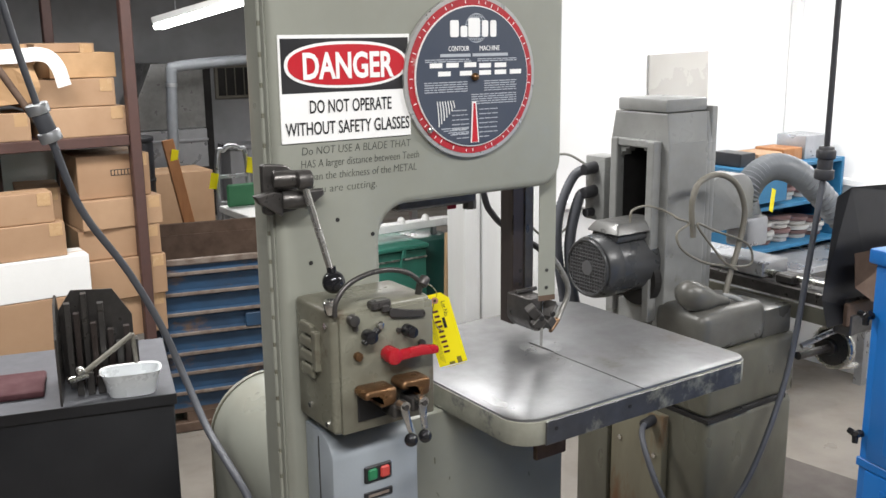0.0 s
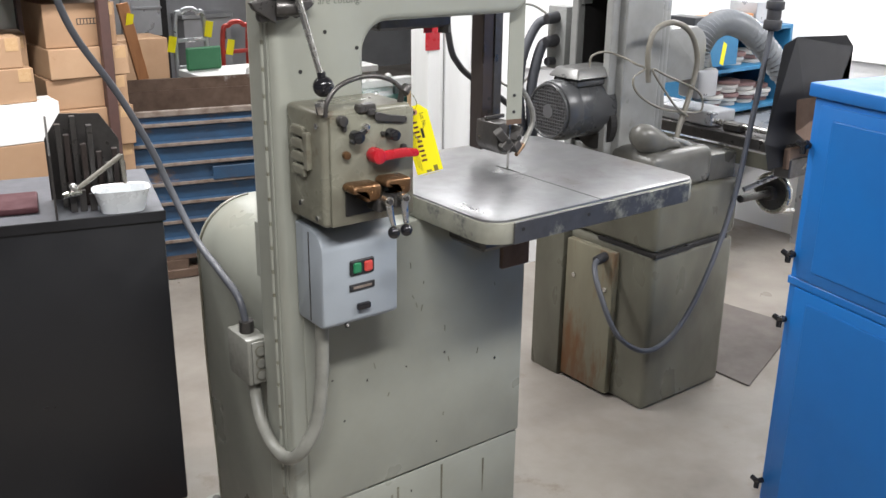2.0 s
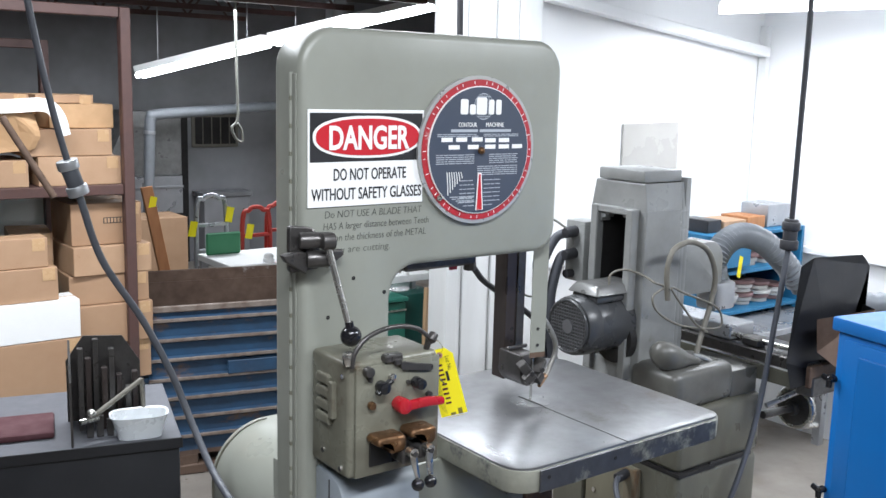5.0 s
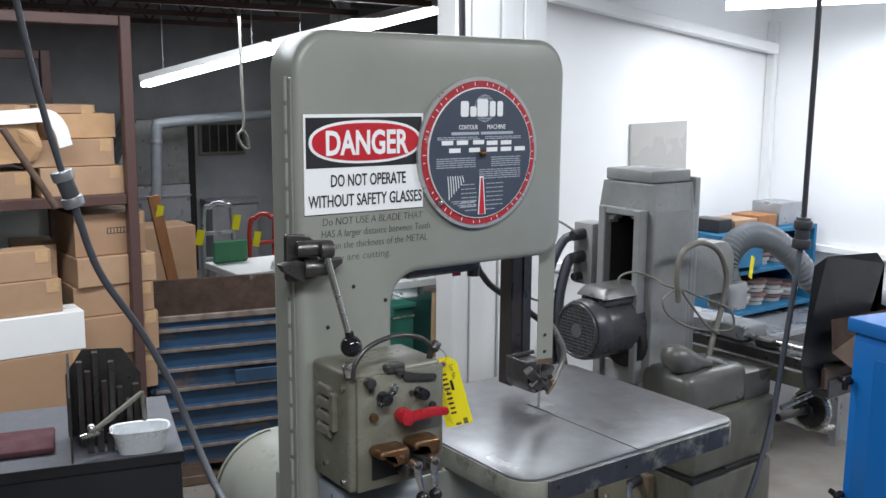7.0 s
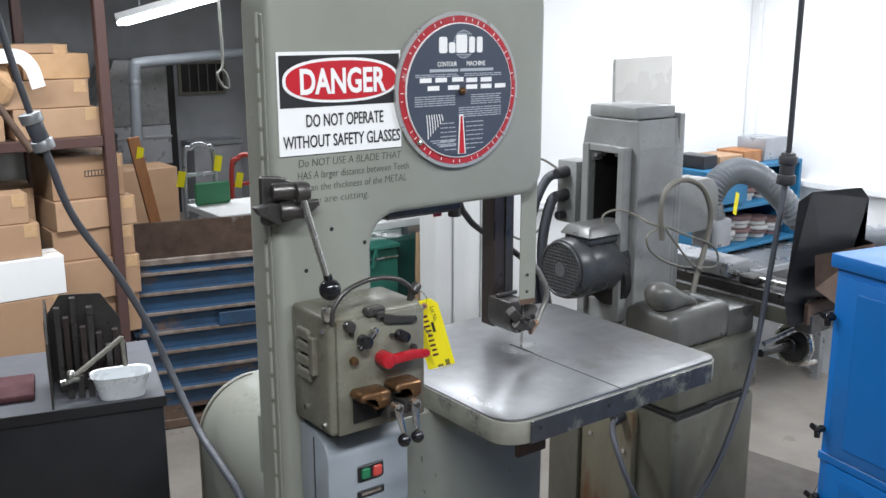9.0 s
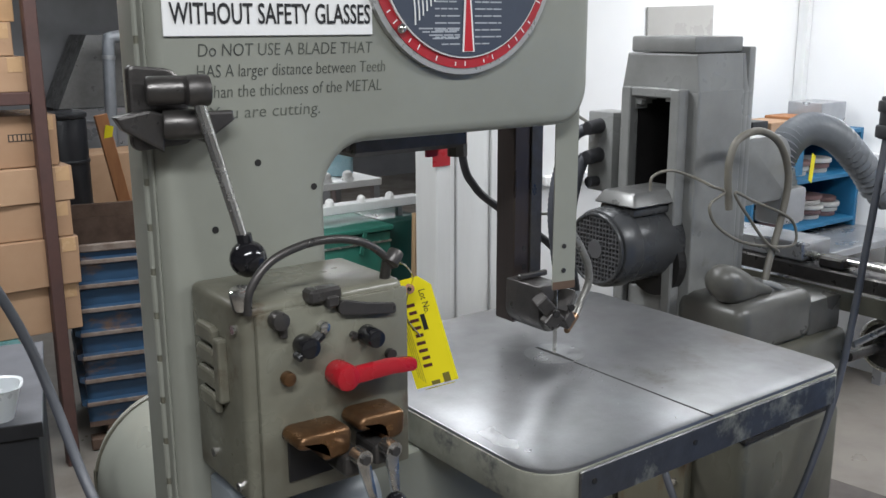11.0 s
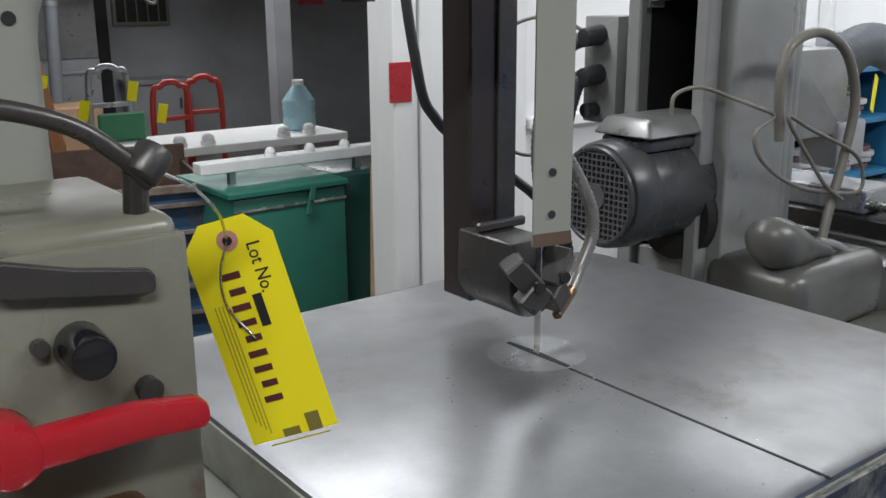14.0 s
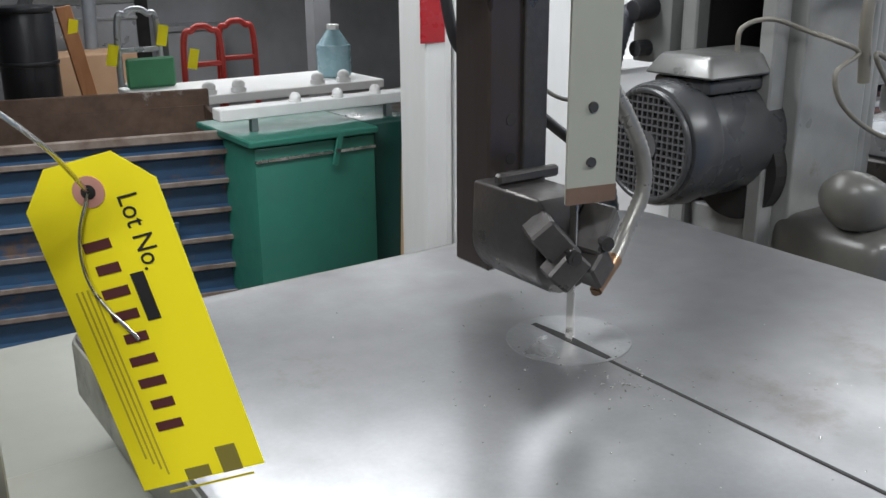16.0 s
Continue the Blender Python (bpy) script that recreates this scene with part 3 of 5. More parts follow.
part("red_pointer", prism([(DC[0] - 0.0025, DC[1] - 0.048), (DC[0] + 0.0015, DC[1] - 0.048), (DC[0] + 0.0075, DC[1] - 0.120), (DC[0] - 0.006, DC[1] - 0.120)], F - 0.002, F - 0.001, "xz"), SIGNRED, dial)
part("centre_knob", ball((DC[0], F - 0.004, DC[1]), 0.0075), BRONZE, dial, "", 60)
part("ring_knob", ball((DC[0] - 0.099, -0.016, DC[1] - 0.092), 0.006), BRIGHT, dial, "", 60)

# blade tension lever on the column
lever = thing("tension_lever", (0.0, -0.02, 1.45), "bare steel clamp lever with a black ball knob", "lever")
part("back_plate", prism(rounded([(-0.045, 1.425, 0.01), (-0.045, 1.512, 0.006), (0.012, 1.506, 0.02), (0.02, 1.43, 0.01)], 4), -0.02, -0.006, "xz", 0.003), IRON, lever)
part("wing", prism([(-0.066, 1.462), (-0.058, 1.449), (-0.018, 1.424), (-0.012, 1.462), (-0.03, 1.468)], -0.034, -0.018, "xz", 0.003), IRON, lever)
part("wing", prism([(0.012, 1.462), (0.062, 1.462), (0.064, 1.452), (0.03, 1.43), (0.012, 1.44)], -0.026, -0.012, "xz", 0.003), IRON, lever)
part("cam_roller", rod((-0.034, -0.034, 1.487), (0.022, -0.05, 1.487), 0.0145, seg=24, bevel=0.003), IRON, lever, "", 40)
part("cam_roller", rod((-0.018, -0.032, 1.452), (0.022, -0.046, 1.452), 0.0155, seg=24, bevel=0.003), IRON, lever, "", 40)
part("lever_collar", rod((-0.004, -0.062, 1.487), (0.02, -0.066, 1.487), 0.016, seg=24, bevel=0.004), IRON, lever, "", 40)
part("lever_rod", rod((0.006, -0.064, 1.485), (0.0365, -0.09, 1.335), 0.0065, 0.0055), BRIGHT, lever, "bright steel rod", 40)
part("knob", ball((0.040, -0.092, 1.316), 0.0195, bm=rod((0.037, -0.09, 1.342), (0.0385, -0.091, 1.33), 0.008)), BLACK, lever, "glossy black ball knob", 50)

# control box
ctrl = thing("control_box", (0.105, -0.07, 1.06), "oily grey-green control box with knobs and levers", "control box")
part("body", box(0.01, 0.204, -0.135, -0.001, 1.062, 1.278, 0.009, 3), GREEN_DARK, ctrl, "", 40)
part("front_door", box(0.022, 0.204, -0.142, -0.133, 1.064, 1.270, 0.003, 2), GREEN_DARK, ctrl, "", 40)
for k in range(4):
    z = 1.232 - k * 0.0245
    part("louvre", prism([(-0.078, z - 0.008), (-0.078, z + 0.008), (-0.07, z + 0.012), (-0.036, z + 0.012), (-0.03, z + 0.006), (-0.03, z - 0.008)], 0.001, 0.0115, "yz", 0.004), GREEN_DARK, ctrl)
part("side_handle", box(0.0, 0.012, -0.094, -0.078, 1.165, 1.235, 0.003, 2), GREEN_DARK, ctrl)
for yy, zz in ((-0.118, 1.252), (-0.05, 1.094), (-0.112, 1.078)):
    part("screw", rod((0.006, yy, zz), (0.012, yy, zz), 0.005, seg=12), BRIGHT, ctrl)
part("bail_handle", tube([(0.014, -0.14, 1.272), (0.017, -0.142, 1.297), (0.04, -0.142, 1.322), (0.08, -0.14, 1.334), (0.12, -0.138, 1.334), (0.155, -0.136, 1.324), (0.178, -0.134, 1.308), (0.192, -0.133, 1.293)], 0.0045, 10), IRON, ctrl, "worn steel bail bar", 50)
part("bail_end", rod((0.185, -0.137, 1.297), (0.196, -0.133, 1.309), 0.009, seg=20, bevel=0.002), IRON, ctrl, "", 40)
part("bail_post", rod((0.188, -0.12, 1.276), (0.186, -0.13, 1.3), 0.006), IRON, ctrl)
part("bail_post", rod((0.014, -0.13, 1.276), (0.010, -0.132, 1.298), 0.011, seg=20, bevel=0.003), BRIGHT, ctrl, "bright steel boss", 40)
part("hinge_block", box(0.08, 0.118, -0.148, -0.128, 1.271, 1.286, 0.003), IRON, ctrl)
part("hinge_block", box(0.098, 0.112, -0.152, -0.14, 1.266, 1.278, 0.002), IRON, ctrl)
part("latch_plate", prism(rounded([(0.112, 1.255, 0.008), (0.15, 1.249, 0.002), (0.185, 1.244, 0.004), (0.185, 1.256, 0.004), (0.15, 1.262, 0.002), (0.114, 1.272, 0.008)], 3), -0.148, -0.142, "xz", 0.001), IRON, ctrl)
part("round_knob", rod((0.043, -0.141, 1.263), (0.043, -0.157, 1.263), 0.0095, seg=20, bevel=0.002), IRON, ctrl, "", 40)
part("knob_pointer", box(0.045, 0.053, -0.15, -0.142, 1.242, 1.258, 0.002), IRON, ctrl)
knob = part("pointer_knob", rod((0.071, -0.141, 1.231), (0.071, -0.164, 1.231), 0.0115, seg=20, bevel=0.003), BLACK, ctrl, "black pointer knob", 40)
part("pointer", box(-0.004, 0.004, -0.162, -0.148, -0.018, 0.02, 0.002, m=Matrix.Translation((0.072, 0, 1.231)) @ Matrix.Rotation(radians(55), 4, "Y")), BLACK, knob)
part("bright_button", rod((0.095, -0.141, 1.2455), (0.095, -0.151, 1.2455), 0.0065, seg=16, bevel=0.002), BRIGHT, ctrl, "bright steel button", 40)
part("black_knob", rod((0.149, -0.141, 1.226), (0.149, -0.166, 1.226), 0.0115, 0.010, seg=20, bevel=0.002), BLACK, ctrl, "black fluted knob", 40)
part("small_screw", rod((0.132, -0.141, 1.229), (0.132, -0.147, 1.229), 0.004, seg=10), IRON, ctrl)
part("small_screw", rod((0.178, -0.141, 1.198), (0.178, -0.149, 1.198), 0.006, seg=12), IRON, ctrl)
part("brown_button", rod((0.052, -0.141, 1.1985), (0.052, -0.152, 1.1985), 0.0075, seg=16, bevel=0.002), BRONZE, ctrl, "", 40)
red = part("red_lever", rod((0.110, -0.141, 1.192), (0.110, -0.171, 1.192), 0.0145, seg=24, bevel=0.004), RED, ctrl, "red painted lever", 40)
part("lever_arm", prism(rounded([(0.110, 1.183, 0.004), (0.165, 1.184, 0.002), (0.198, 1.181, 0.006), (0.198, 1.196, 0.006), (0.165, 1.201, 0.002), (0.110, 1.201, 0.004)], 3), -0.17, -0.158, "xz", 0.003), RED, red, "", 40)
for x0, wide, lx, bx, dz in ((0.040, 0.064, 0.103, 0.116, 0.0), (0.111, 0.060, 0.139, 0.144, 0.003)):
    part("shift_bracket", prism(rounded([(x0, 1.133 + dz, 0.008), (x0 + 0.028, 1.131 + dz, 0.004), (x0 + 0.032, 1.114 + dz, 0.004), (x0 + wide - 0.002, 1.116 + dz, 0.008), (x0 + wide, 1.147 + dz, 0.008), (x0 + 0.004, 1.149 + dz, 0.008)], 3), -0.185, -0.142, "xz", 0.006, 3), BRONZE, ctrl, "worn bronze bracket", 40)
    part("clevis", box(lx - 0.013, lx + 0.011, -0.192, -0.15, 1.094 + dz, 1.118 + dz, 0.004, 2), IRON, ctrl)
    arm = part("shift_lever", prism([(lx - 0.008, 1.118), (lx + 0.008, 1.118), (bx + 0.0045, 1.068), (bx - 0.0045, 1.068)], -0.205, -0.199, "xz", 0.0015, bm=rod((lx, -0.192, 1.118), (lx, -0.209, 1.118), 0.0095, seg=20)), BRIGHT, ctrl, "bright steel lever", 40)
    part("lever_bolt", rod((lx, -0.209, 1.118), (lx, -0.213, 1.118), 0.0055, seg=6), IRON, arm)
    part("ball_knob", ball((bx, -0.203, 1.055), 0.0118), BLACK, arm, "black ball knob", 60)
part("recess_plate", box(0.05, 0.12, -0.1445, -0.141, 1.082, 1.128, 0.001), VOID, ctrl)

# switch box
sw = thing("switch_box", (0.1, -0.05, 0.85), "grey-blue start-stop switch box with rounded edges", "switch box")
part("body", prism(rounded([(-0.002, 0.845, 0.01), (-0.002, 1.045, 0.0), (-0.055, 1.045, 0.0), (-0.105, 1.03, 0.03), (-0.105, 0.845, 0.012)], 5), 0.018, 0.192, "yz", 0.006, 2), SWITCH, sw, "", 40)
part("seam", box(0.0165, 0.0185, -0.0575, -0.0555, 0.852, 1.035), IRON, sw)
part("button_plate", box(0.078, 0.134, -0.109, -0.104, 0.946, 0.978, 0.003), INK, sw)
part("start_button", box(0.084, 0.103, -0.113, -0.108, 0.951, 0.973, 0.003), GREENBTN, sw, "green start button")
part("stop_button", box(0.109, 0.128, -0.113, -0.108, 0.951, 0.973, 0.003), REDBTN, sw, "red stop button")
part("name_plate", box(0.077, 0.135, -0.108, -0.104, 0.914, 0.928, 0.001), INK, sw, "black name plate")
part("name_bar", box(0.085, 0.127, -0.1088, -0.1075, 0.9185, 0.9235), RIB, sw)
part("latch", box(0.092, 0.122, -0.115, -0.104, 0.873, 0.887, 0.004, 2), BLACK, sw)
part("screw", rod((0.075, -0.1, 0.838), (0.075, -0.094, 0.846), 0.005, seg=10), IRON, sw)

# saw table
table = thing("saw_table", (0.63, 0.03, 1.0), "ground steel saw table with a saw slot and round insert", "machine table")
part("top", prism(rounded([(0.318, -0.244, 0.055), (0.937, -0.244, 0.035), (0.937, 0.312, 0.05), (0.318, 0.312, 0.03)], 7), 1.0, 1.045, "xy", 0.003, 2), STEEL, table, "", 40)
part("skirt", prism(rounded([(0.3155, -0.2465, 0.057), (0.9395, -0.2465, 0.037), (0.9395, 0.3145, 0.05), (0.3155, 0.3145, 0.03)], 7), 0.994, 1.0405, "xy", 0.003, 2),
     surface("scraped_grey_green_edge", (0.27, 0.27, 0.225), 0.42, dark=(0.12, 0.12, 0.10), blotch=0.8, scale=12, stain=(0.06, 0.06, 0.062), stain_at=0.56, stain_scale=13), table, "scraped grey-green painted edge", 40)
part("front_rail", box(0.372, 0.905, -0.2505, -0.2462, 0.993, 1.0395, 0.0015), EDGE, table, "scuffed blue-black front edge")
part("rail_screw", rod((0.395, -0.2500, 1.022), (0.395, -0.2515, 1.022), 0.004, seg=10), VOID, table)
part("rail_screw", rod((0.58, -0.2500, 1.02), (0.58, -0.2515, 1.02), 0.004, seg=10), VOID, table)
part("saw_slot", box(0.6185, 0.6215, -0.2455, 0.05, 1.0446, 1.0454), VOID, table)
part("insert", prism([(0.622 + 0.047 * math.cos(2 * math.pi * k / 40), 0.062 + 0.047 * math.sin(2 * math.pi * k / 40)) for k in range(40)], 1.0445, 1.0456, "xy"),
     surface("brushed_insert", (0.34, 0.345, 0.35), 0.36, 0.82, grain=0.3, blotch=0.4, scale=20, fine=300), table, "round brushed insert")
part("insert_slot", prism([(0.617, 0.10), (0.622, 0.10), (0.626, 0.06), (0.624, 0.018), (0.619, 0.018), (0.617, 0.06)], 1.0452, 1.0459, "xy"), VOID, table)
part("trunnion", box(0.4, 0.86, -0.12, 0.22, 0.93, 1.0, 0.01), IRON, table)
part("trunnion_bracket", box(0.505, 0.588, -0.065, -0.052, 0.855, 0.935, 0.003), RUST, table, "rusty bracket")
chips = None
for k in range(150):
    a, r = random.uniform(0, 6.28), abs(random.gauss(0, 0.09))
    px, py, s = 0.60 + r * math.cos(a), -0.02 + r * math.sin(a) * 1.3, random.uniform(0.0003, 0.0008)
    if 0.33 < px < 0.92 and -0.23 < py < 0.3:
        chips = box(-s, s, -s * 0.6, s * 0.6, 0, s, bm=chips, m=pose(px, py, 1.0458, 0, 0, random.uniform(0, 180)))
tagged(single("metal_chips", chips, BRIGHT, "tiny bright metal chips on the saw table", "metal chips"), kind="stuff")

# guide post, blade, guard and nozzle
guide = thing("blade_guide", (0.63, 0.12, 1.07), "dark steel blade guide post over the table", "blade guide")
post = part("post", box(0.612, 0.664, 0.15, 0.195, 1.068, 1.42, 0.002), POSTM, guide, "browned square steel post")
for z in (1.190, 1.159):
    part("screw_hole", rod((0.634, 0.1494, z), (0.634, 0.152, z), 0.0048, seg=14), VOID, post)
part("post_cover", box(0.644, 0.668, 0.146, 0.151, 1.075, 1.42, 0.001), IRON, guide)
block = part("guide_block", prism(rounded([(0.598, 1.088, 0.012), (0.60, 1.146, 0.003), (0.648, 1.146, 0.003), (0.66, 1.118, 0.004), (0.652, 1.072, 0.008), (0.62, 1.066, 0.012)], 3), 0.075, 0.155, "xz", 0.004), IRON, guide, "", 40)
part("jaw", box(-0.019, 0.019, -0.014, 0.012, -0.011, 0.011, 0.002, m=pose(0.607, 0.068, 1.117, 12, 48, -14)), IRON, block)
part("jaw", box(-0.02, 0.02, -0.014, 0.012, -0.011, 0.011, 0.002, m=pose(0.646, 0.066, 1.117, 12, -50, 18)), IRON, block)
part("jaw_plate", box(-0.012, 0.012, -0.01, 0.008, -0.014, 0.014, 0.002, m=pose(0.612, 0.058, 1.098, 8, 42, -10)), IRON, block)
part("jaw_plate", box(-0.012, 0.012, -0.01, 0.008, -0.014, 0.014, 0.002, m=pose(0.640, 0.058, 1.094, 8, -42, 10)), IRON, block)
for jx, jz in ((0.6125, 1.108), (0.644, 1.113)):
    part("socket_screw", rod((jx, 0.06, jz), (jx - 0.003, 0.044, jz), 0.0055, seg=14, bm=rod((jx - 0.003, 0.0445, jz), (jx - 0.0032, 0.0435, jz), 0.003, seg=6)), VOID, block)
part("backup_roller", rod((0.627, 0.12, 1.085), (0.638, 0.075, 1.085), 0.016, seg=24, bevel=0.003), IRON, block, "", 40)
part("blade", box(0.6193, 0.6206, 0.055, 0.0625, 0.98, 1.42), BRIGHT, guide, "narrow bright band saw blade")
guard = part("blade_guard", prism([(0.596, 0.041), (0.634, 0.033), (0.637, 0.045), (0.634, 0.045), (0.632, 0.036), (0.597, 0.044)], 1.15, 1.43, "xy", 0.0005, 1), GREEN, guide, "chipped grey-green blade guard")
for z in (1.217, 1.179):
    part("screw", rod((0.614, 0.0385, z), (0.6135, 0.0355, z), 0.0036, seg=12), IRON, guard)
part("guard_tip", prism([(0.5955, 0.0405), (0.6345, 0.0325), (0.6348, 0.0335), (0.5958, 0.0415)], 1.15, 1.162, "xy"), RUST, guard)
part("link_bar", box(0.6, 0.66, 0.12, 0.128, 1.147, 1.156, 0.002), IRON, guide)
part("air_hose", tube([(0.632, 0.056, 1.252), (0.667, 0.082, 1.230), (0.700, 0.09, 1.195), (0.72, 0.09, 1.16), (0.722, 0.09, 1.13), (0.703, 0.088, 1.10), (0.682, 0.08, 1.082)], 0.0062, 12, 14, ribs=0.0006), FLEXM, guide, "silver flexible air hose", 60)
part("nozzle", rod((0.684, 0.081, 1.084), (0.656, 0.07, 1.066), 0.0075, 0.005, seg=16, bm=rod((0.655, 0.0695, 1.0655), (0.654, 0.069, 1.065), 0.003)), COPPER, guide, "worn copper nozzle", 50)
for ob in guide.children:
    if ob.name.split(".")[0] != "blade":
        ob.location.z += 0.008
under = part("roller_bracket", box(0.26, 0.45, 0.06, 0.15, 1.385, 1.415, 0.006), IRON, saw)
part("bolt_head", rod((0.25, 0.07, 1.395), (0.25, 0.07, 1.412), 0.012, seg=6), IRON, under)
part("bolt_head", rod((0.44, 0.075, 1.372), (0.44, 0.075, 1.39), 0.014, seg=8), IRON, under)
part("red_tab", box(0.405, 0.425, 0.1, 0.104, 1.37, 1.4), RED, under)

# lot tag, hung by a wire from the end of the bail handle
tag = thing("lot_tag", (0.262, -0.09, 1.25), "bright yellow paper lot tag hung on a twisted wire", "paper tag")
across = Vector((0.8, -0.6, 0.0))
ux = (0.964 * across + Vector((0, 0, 0.265))).normalized()
uz = (-0.265 * across + Vector((0, 0, 0.964))).normalized()
un = ux.cross(uz).normalized()
TC = Vector((0.268, -0.079, 1.188))
TW, TH = 0.053, 0.138
TM = Matrix(((ux.x, uz.x, un.x, TC.x), (ux.y, uz.y, un.y, TC.y), (ux.z, uz.z, un.z, TC.z), (0, 0, 0, 1)))
part("card", prism(rounded([(-TW / 2, -TH / 2, 0), (TW / 2, -TH / 2, 0), (TW / 2, TH / 2 - 0.014, 0), (TW / 2 - 0.013, TH / 2, 0), (-TW / 2 + 0.013, TH / 2, 0), (-TW / 2, TH / 2 - 0.014, 0)]), -0.0003, 0.0003, "xy", m=TM), YELLOW, tag)
ring = [(0.0062 * math.cos(2 * math.pi * k / 24), TH / 2 - 0.0125 + 0.0062 * math.sin(2 * math.pi * k / 24)) for k in range(24)]
part("eyelet", prism(ring, 0.0002, 0.0009, "xy", m=TM), surface("pink_fibre_eyelet", (0.5, 0.25, 0.2), 0.8), tag, "pinkish fibre eyelet")
part("eyelet_hole", prism([(0.45 * a, TH / 2 - 0.0125 + 0.45 * (b - TH / 2 + 0.0125)) for a, b in ring], 0.0008, 0.0013, "xy", m=TM), VOID, tag)
turn = TM @ pose(0, 0, 0.0006, 0, 0, -90)
letters("Lot No.", 0.0115, turn @ Matrix.Translation((-0.037, 0.0095, 0)), INK, tag, width=0.030, extrude=0.0001)
# the auction house's name as plain strokes
maroon = surface("maroon_print", (0.09, 0.02, 0.02), 0.6, bump=0)
for k in range(9):
    z = 0.036 - k * 0.0098
    part("name_bar", box(-0.0105 + 0.0015 * (k % 3 == 1), 0.0005, z - 0.0021, z + 0.0019, 0.0003, 0.0007, m=TM), maroon, tag)
part("logo_mark", box(0.003, 0.0085, 0.002, 0.022, 0.0003, 0.0007, m=TM), INK, tag)
part("code_block", box(0.009, 0.0175, -0.069, -0.057, 0.0003, 0.0007, m=TM), surface("grey_print", (0.2, 0.17, 0.03), 0.6, bump=0), tag)
part("code_block", box(-0.0065, 0.004, -0.0685, -0.0635, 0.0003, 0.0007, m=TM), bpy.data.materials["grey_print"], tag)
fine_print = None
for k in range(4):
    fine_print = box(-0.0205 + k * 0.0022, -0.0197 + k * 0.0022, -0.055 - 0.003 * k, 0.02, 0.0003, 0.0006, bm=fine_print, m=TM)
part("fine_print", fine_print, surface("olive_print", (0.45, 0.38, 0.02), 0.7, bump=0), tag)
part("bottom_line", box(-0.016, 0.021, -0.0725, -0.0715, 0.0003, 0.0006, m=TM), bpy.data.materials["olive_print"], tag)
hole = TM @ Vector((0, TH / 2 - 0.0125, 0.001))
part("wire", tube([(0.196, -0.138, 1.298), (0.215, -0.125, 1.287), (0.235, -0.108, 1.268), tuple(hole)], 0.0009, 6,
                  bm=tube([tuple(hole), tuple(TM @ Vector((-0.009, 0.04, 0.004))), tuple(TM @ Vector((-0.012, 0.02, 0.003))), tuple(TM @ Vector((-0.003, -0.004, 0.002)))], 0.0008, 6)), BRIGHT, tag, "twisted bright wire", 60)

ALU2 = surface("dull_cast_aluminium", (0.2, 0.2, 0.195), 0.4, 0.6, blotch=0.5, scale=14)
# ---- surface grinder ----
gr = thing("surface_grinder", (1.62, 0.5, FLOOR), "oil-stained grey surface grinder with a motor in its column", "surface grinder")
part("pedestal", box(1.425, 1.83, 0.256, 0.72, FLOOR, 0.60, 0.02, 3), GRBASE, gr, "oil-streaked grey-green pedestal", 40)
part("side_door", box(1.398, 1.428, 0.40, 0.62, FLOOR + 0.01, 0.575, 0.008, 2), GRRUST, gr, "rust-streaked side door", 40)
part("rear_box", box(1.388, 1.5, 0.625, 0.765, FLOOR, 0.60, 0.006, 2), GRBASE, gr, "", 40)
for dy, dz in ((0.575, 0.45), (0.43, 0.44)):
    part("door_screw", rod((1.392, dy, dz), (1.4, dy, dz), 0.008, seg=12), BRIGHT, gr)
part("upper_casting", box(1.43, 1.84, 0.262, 0.71, 0.603, 0.80, 0.018, 3), GRBASE, gr, "", 40)
part("dark_joint", box(1.424, 1.60, 0.252, 0.5, 0.594, 0.606), VOID, gr)
part("vent_slot", box(1.58, 1.79, 0.2535, 0.27, 0.595, 0.612, 0.003), VOID, gr)
part("saddle", box(1.405, 1.70, 0.27, 0.47, 0.795, 0.925, 0.035, 4), SADDLE, gr, "grimy rounded saddle casting", 40)
part("saddle_step", box(1.69, 1.83, 0.28, 0.5, 0.795, 0.89, 0.012, 2), SADDLE, gr, "", 40)
prof = ((0.0, 0.012), (0.012, 0.04), (0.035, 0.055), (0.07, 0.055), (0.11, 0.042), (0.15, 0.024), (0.2, 0.013))
tear = bmesh.new()
rings = []
for d, r in prof:
    rings.append([tear.verts.new((1.38 + 0.9 * d, 0.34 - 0.12 * d + 0.82 * r * math.cos(2 * math.pi * k / 20), 0.978 - 0.22 * d + 0.82 * r * math.sin(2 * math.pi * k / 20))) for k in range(20)])
for a, b in zip(rings, rings[1:]):
    for k in range(20):
        tear.faces.new((a[k], a[(k + 1) % 20], b[(k + 1) % 20], b[k]))
tear.faces.new(rings[0]); tear.faces.new(rings[-1])
part("bulb_cover", tear, SADDLE, gr, "grey teardrop cover", 50)
part("bulb_stem", rod((1.45, 0.345, 0.95), (1.46, 0.35, 0.91), 0.03), SADDLE, gr, "", 40)

# column with its arched opening
YL, YR, CX = 0.455, 0.70, 1.42
shell = prism([(YL, 0.8), (YR + 0.0, 0.8), (YR - 0.005, 1.40), (YR - 0.022, 1.485), (YL + 0.012, 1.485), (YL, 1.40)], CX + 0.165, CX + 0.19, "yz", 0.006, 2)
part("column_rear", shell, GREY, gr, "", 40)
left_post = prism([(0.657, 0.8), (YR, 0.8), (YR - 0.005, 1.40), (0.657, 1.40)], CX, CX + 0.168, "yz", 0.004)
part("column_cheek", left_post, GREY, gr)
part("column_cheek", prism([(YL, 0.8), (0.500, 0.8), (0.500, 1.40), (YL, 1.40)], CX, CX + 0.168, "yz", 0.004), GREY, gr)
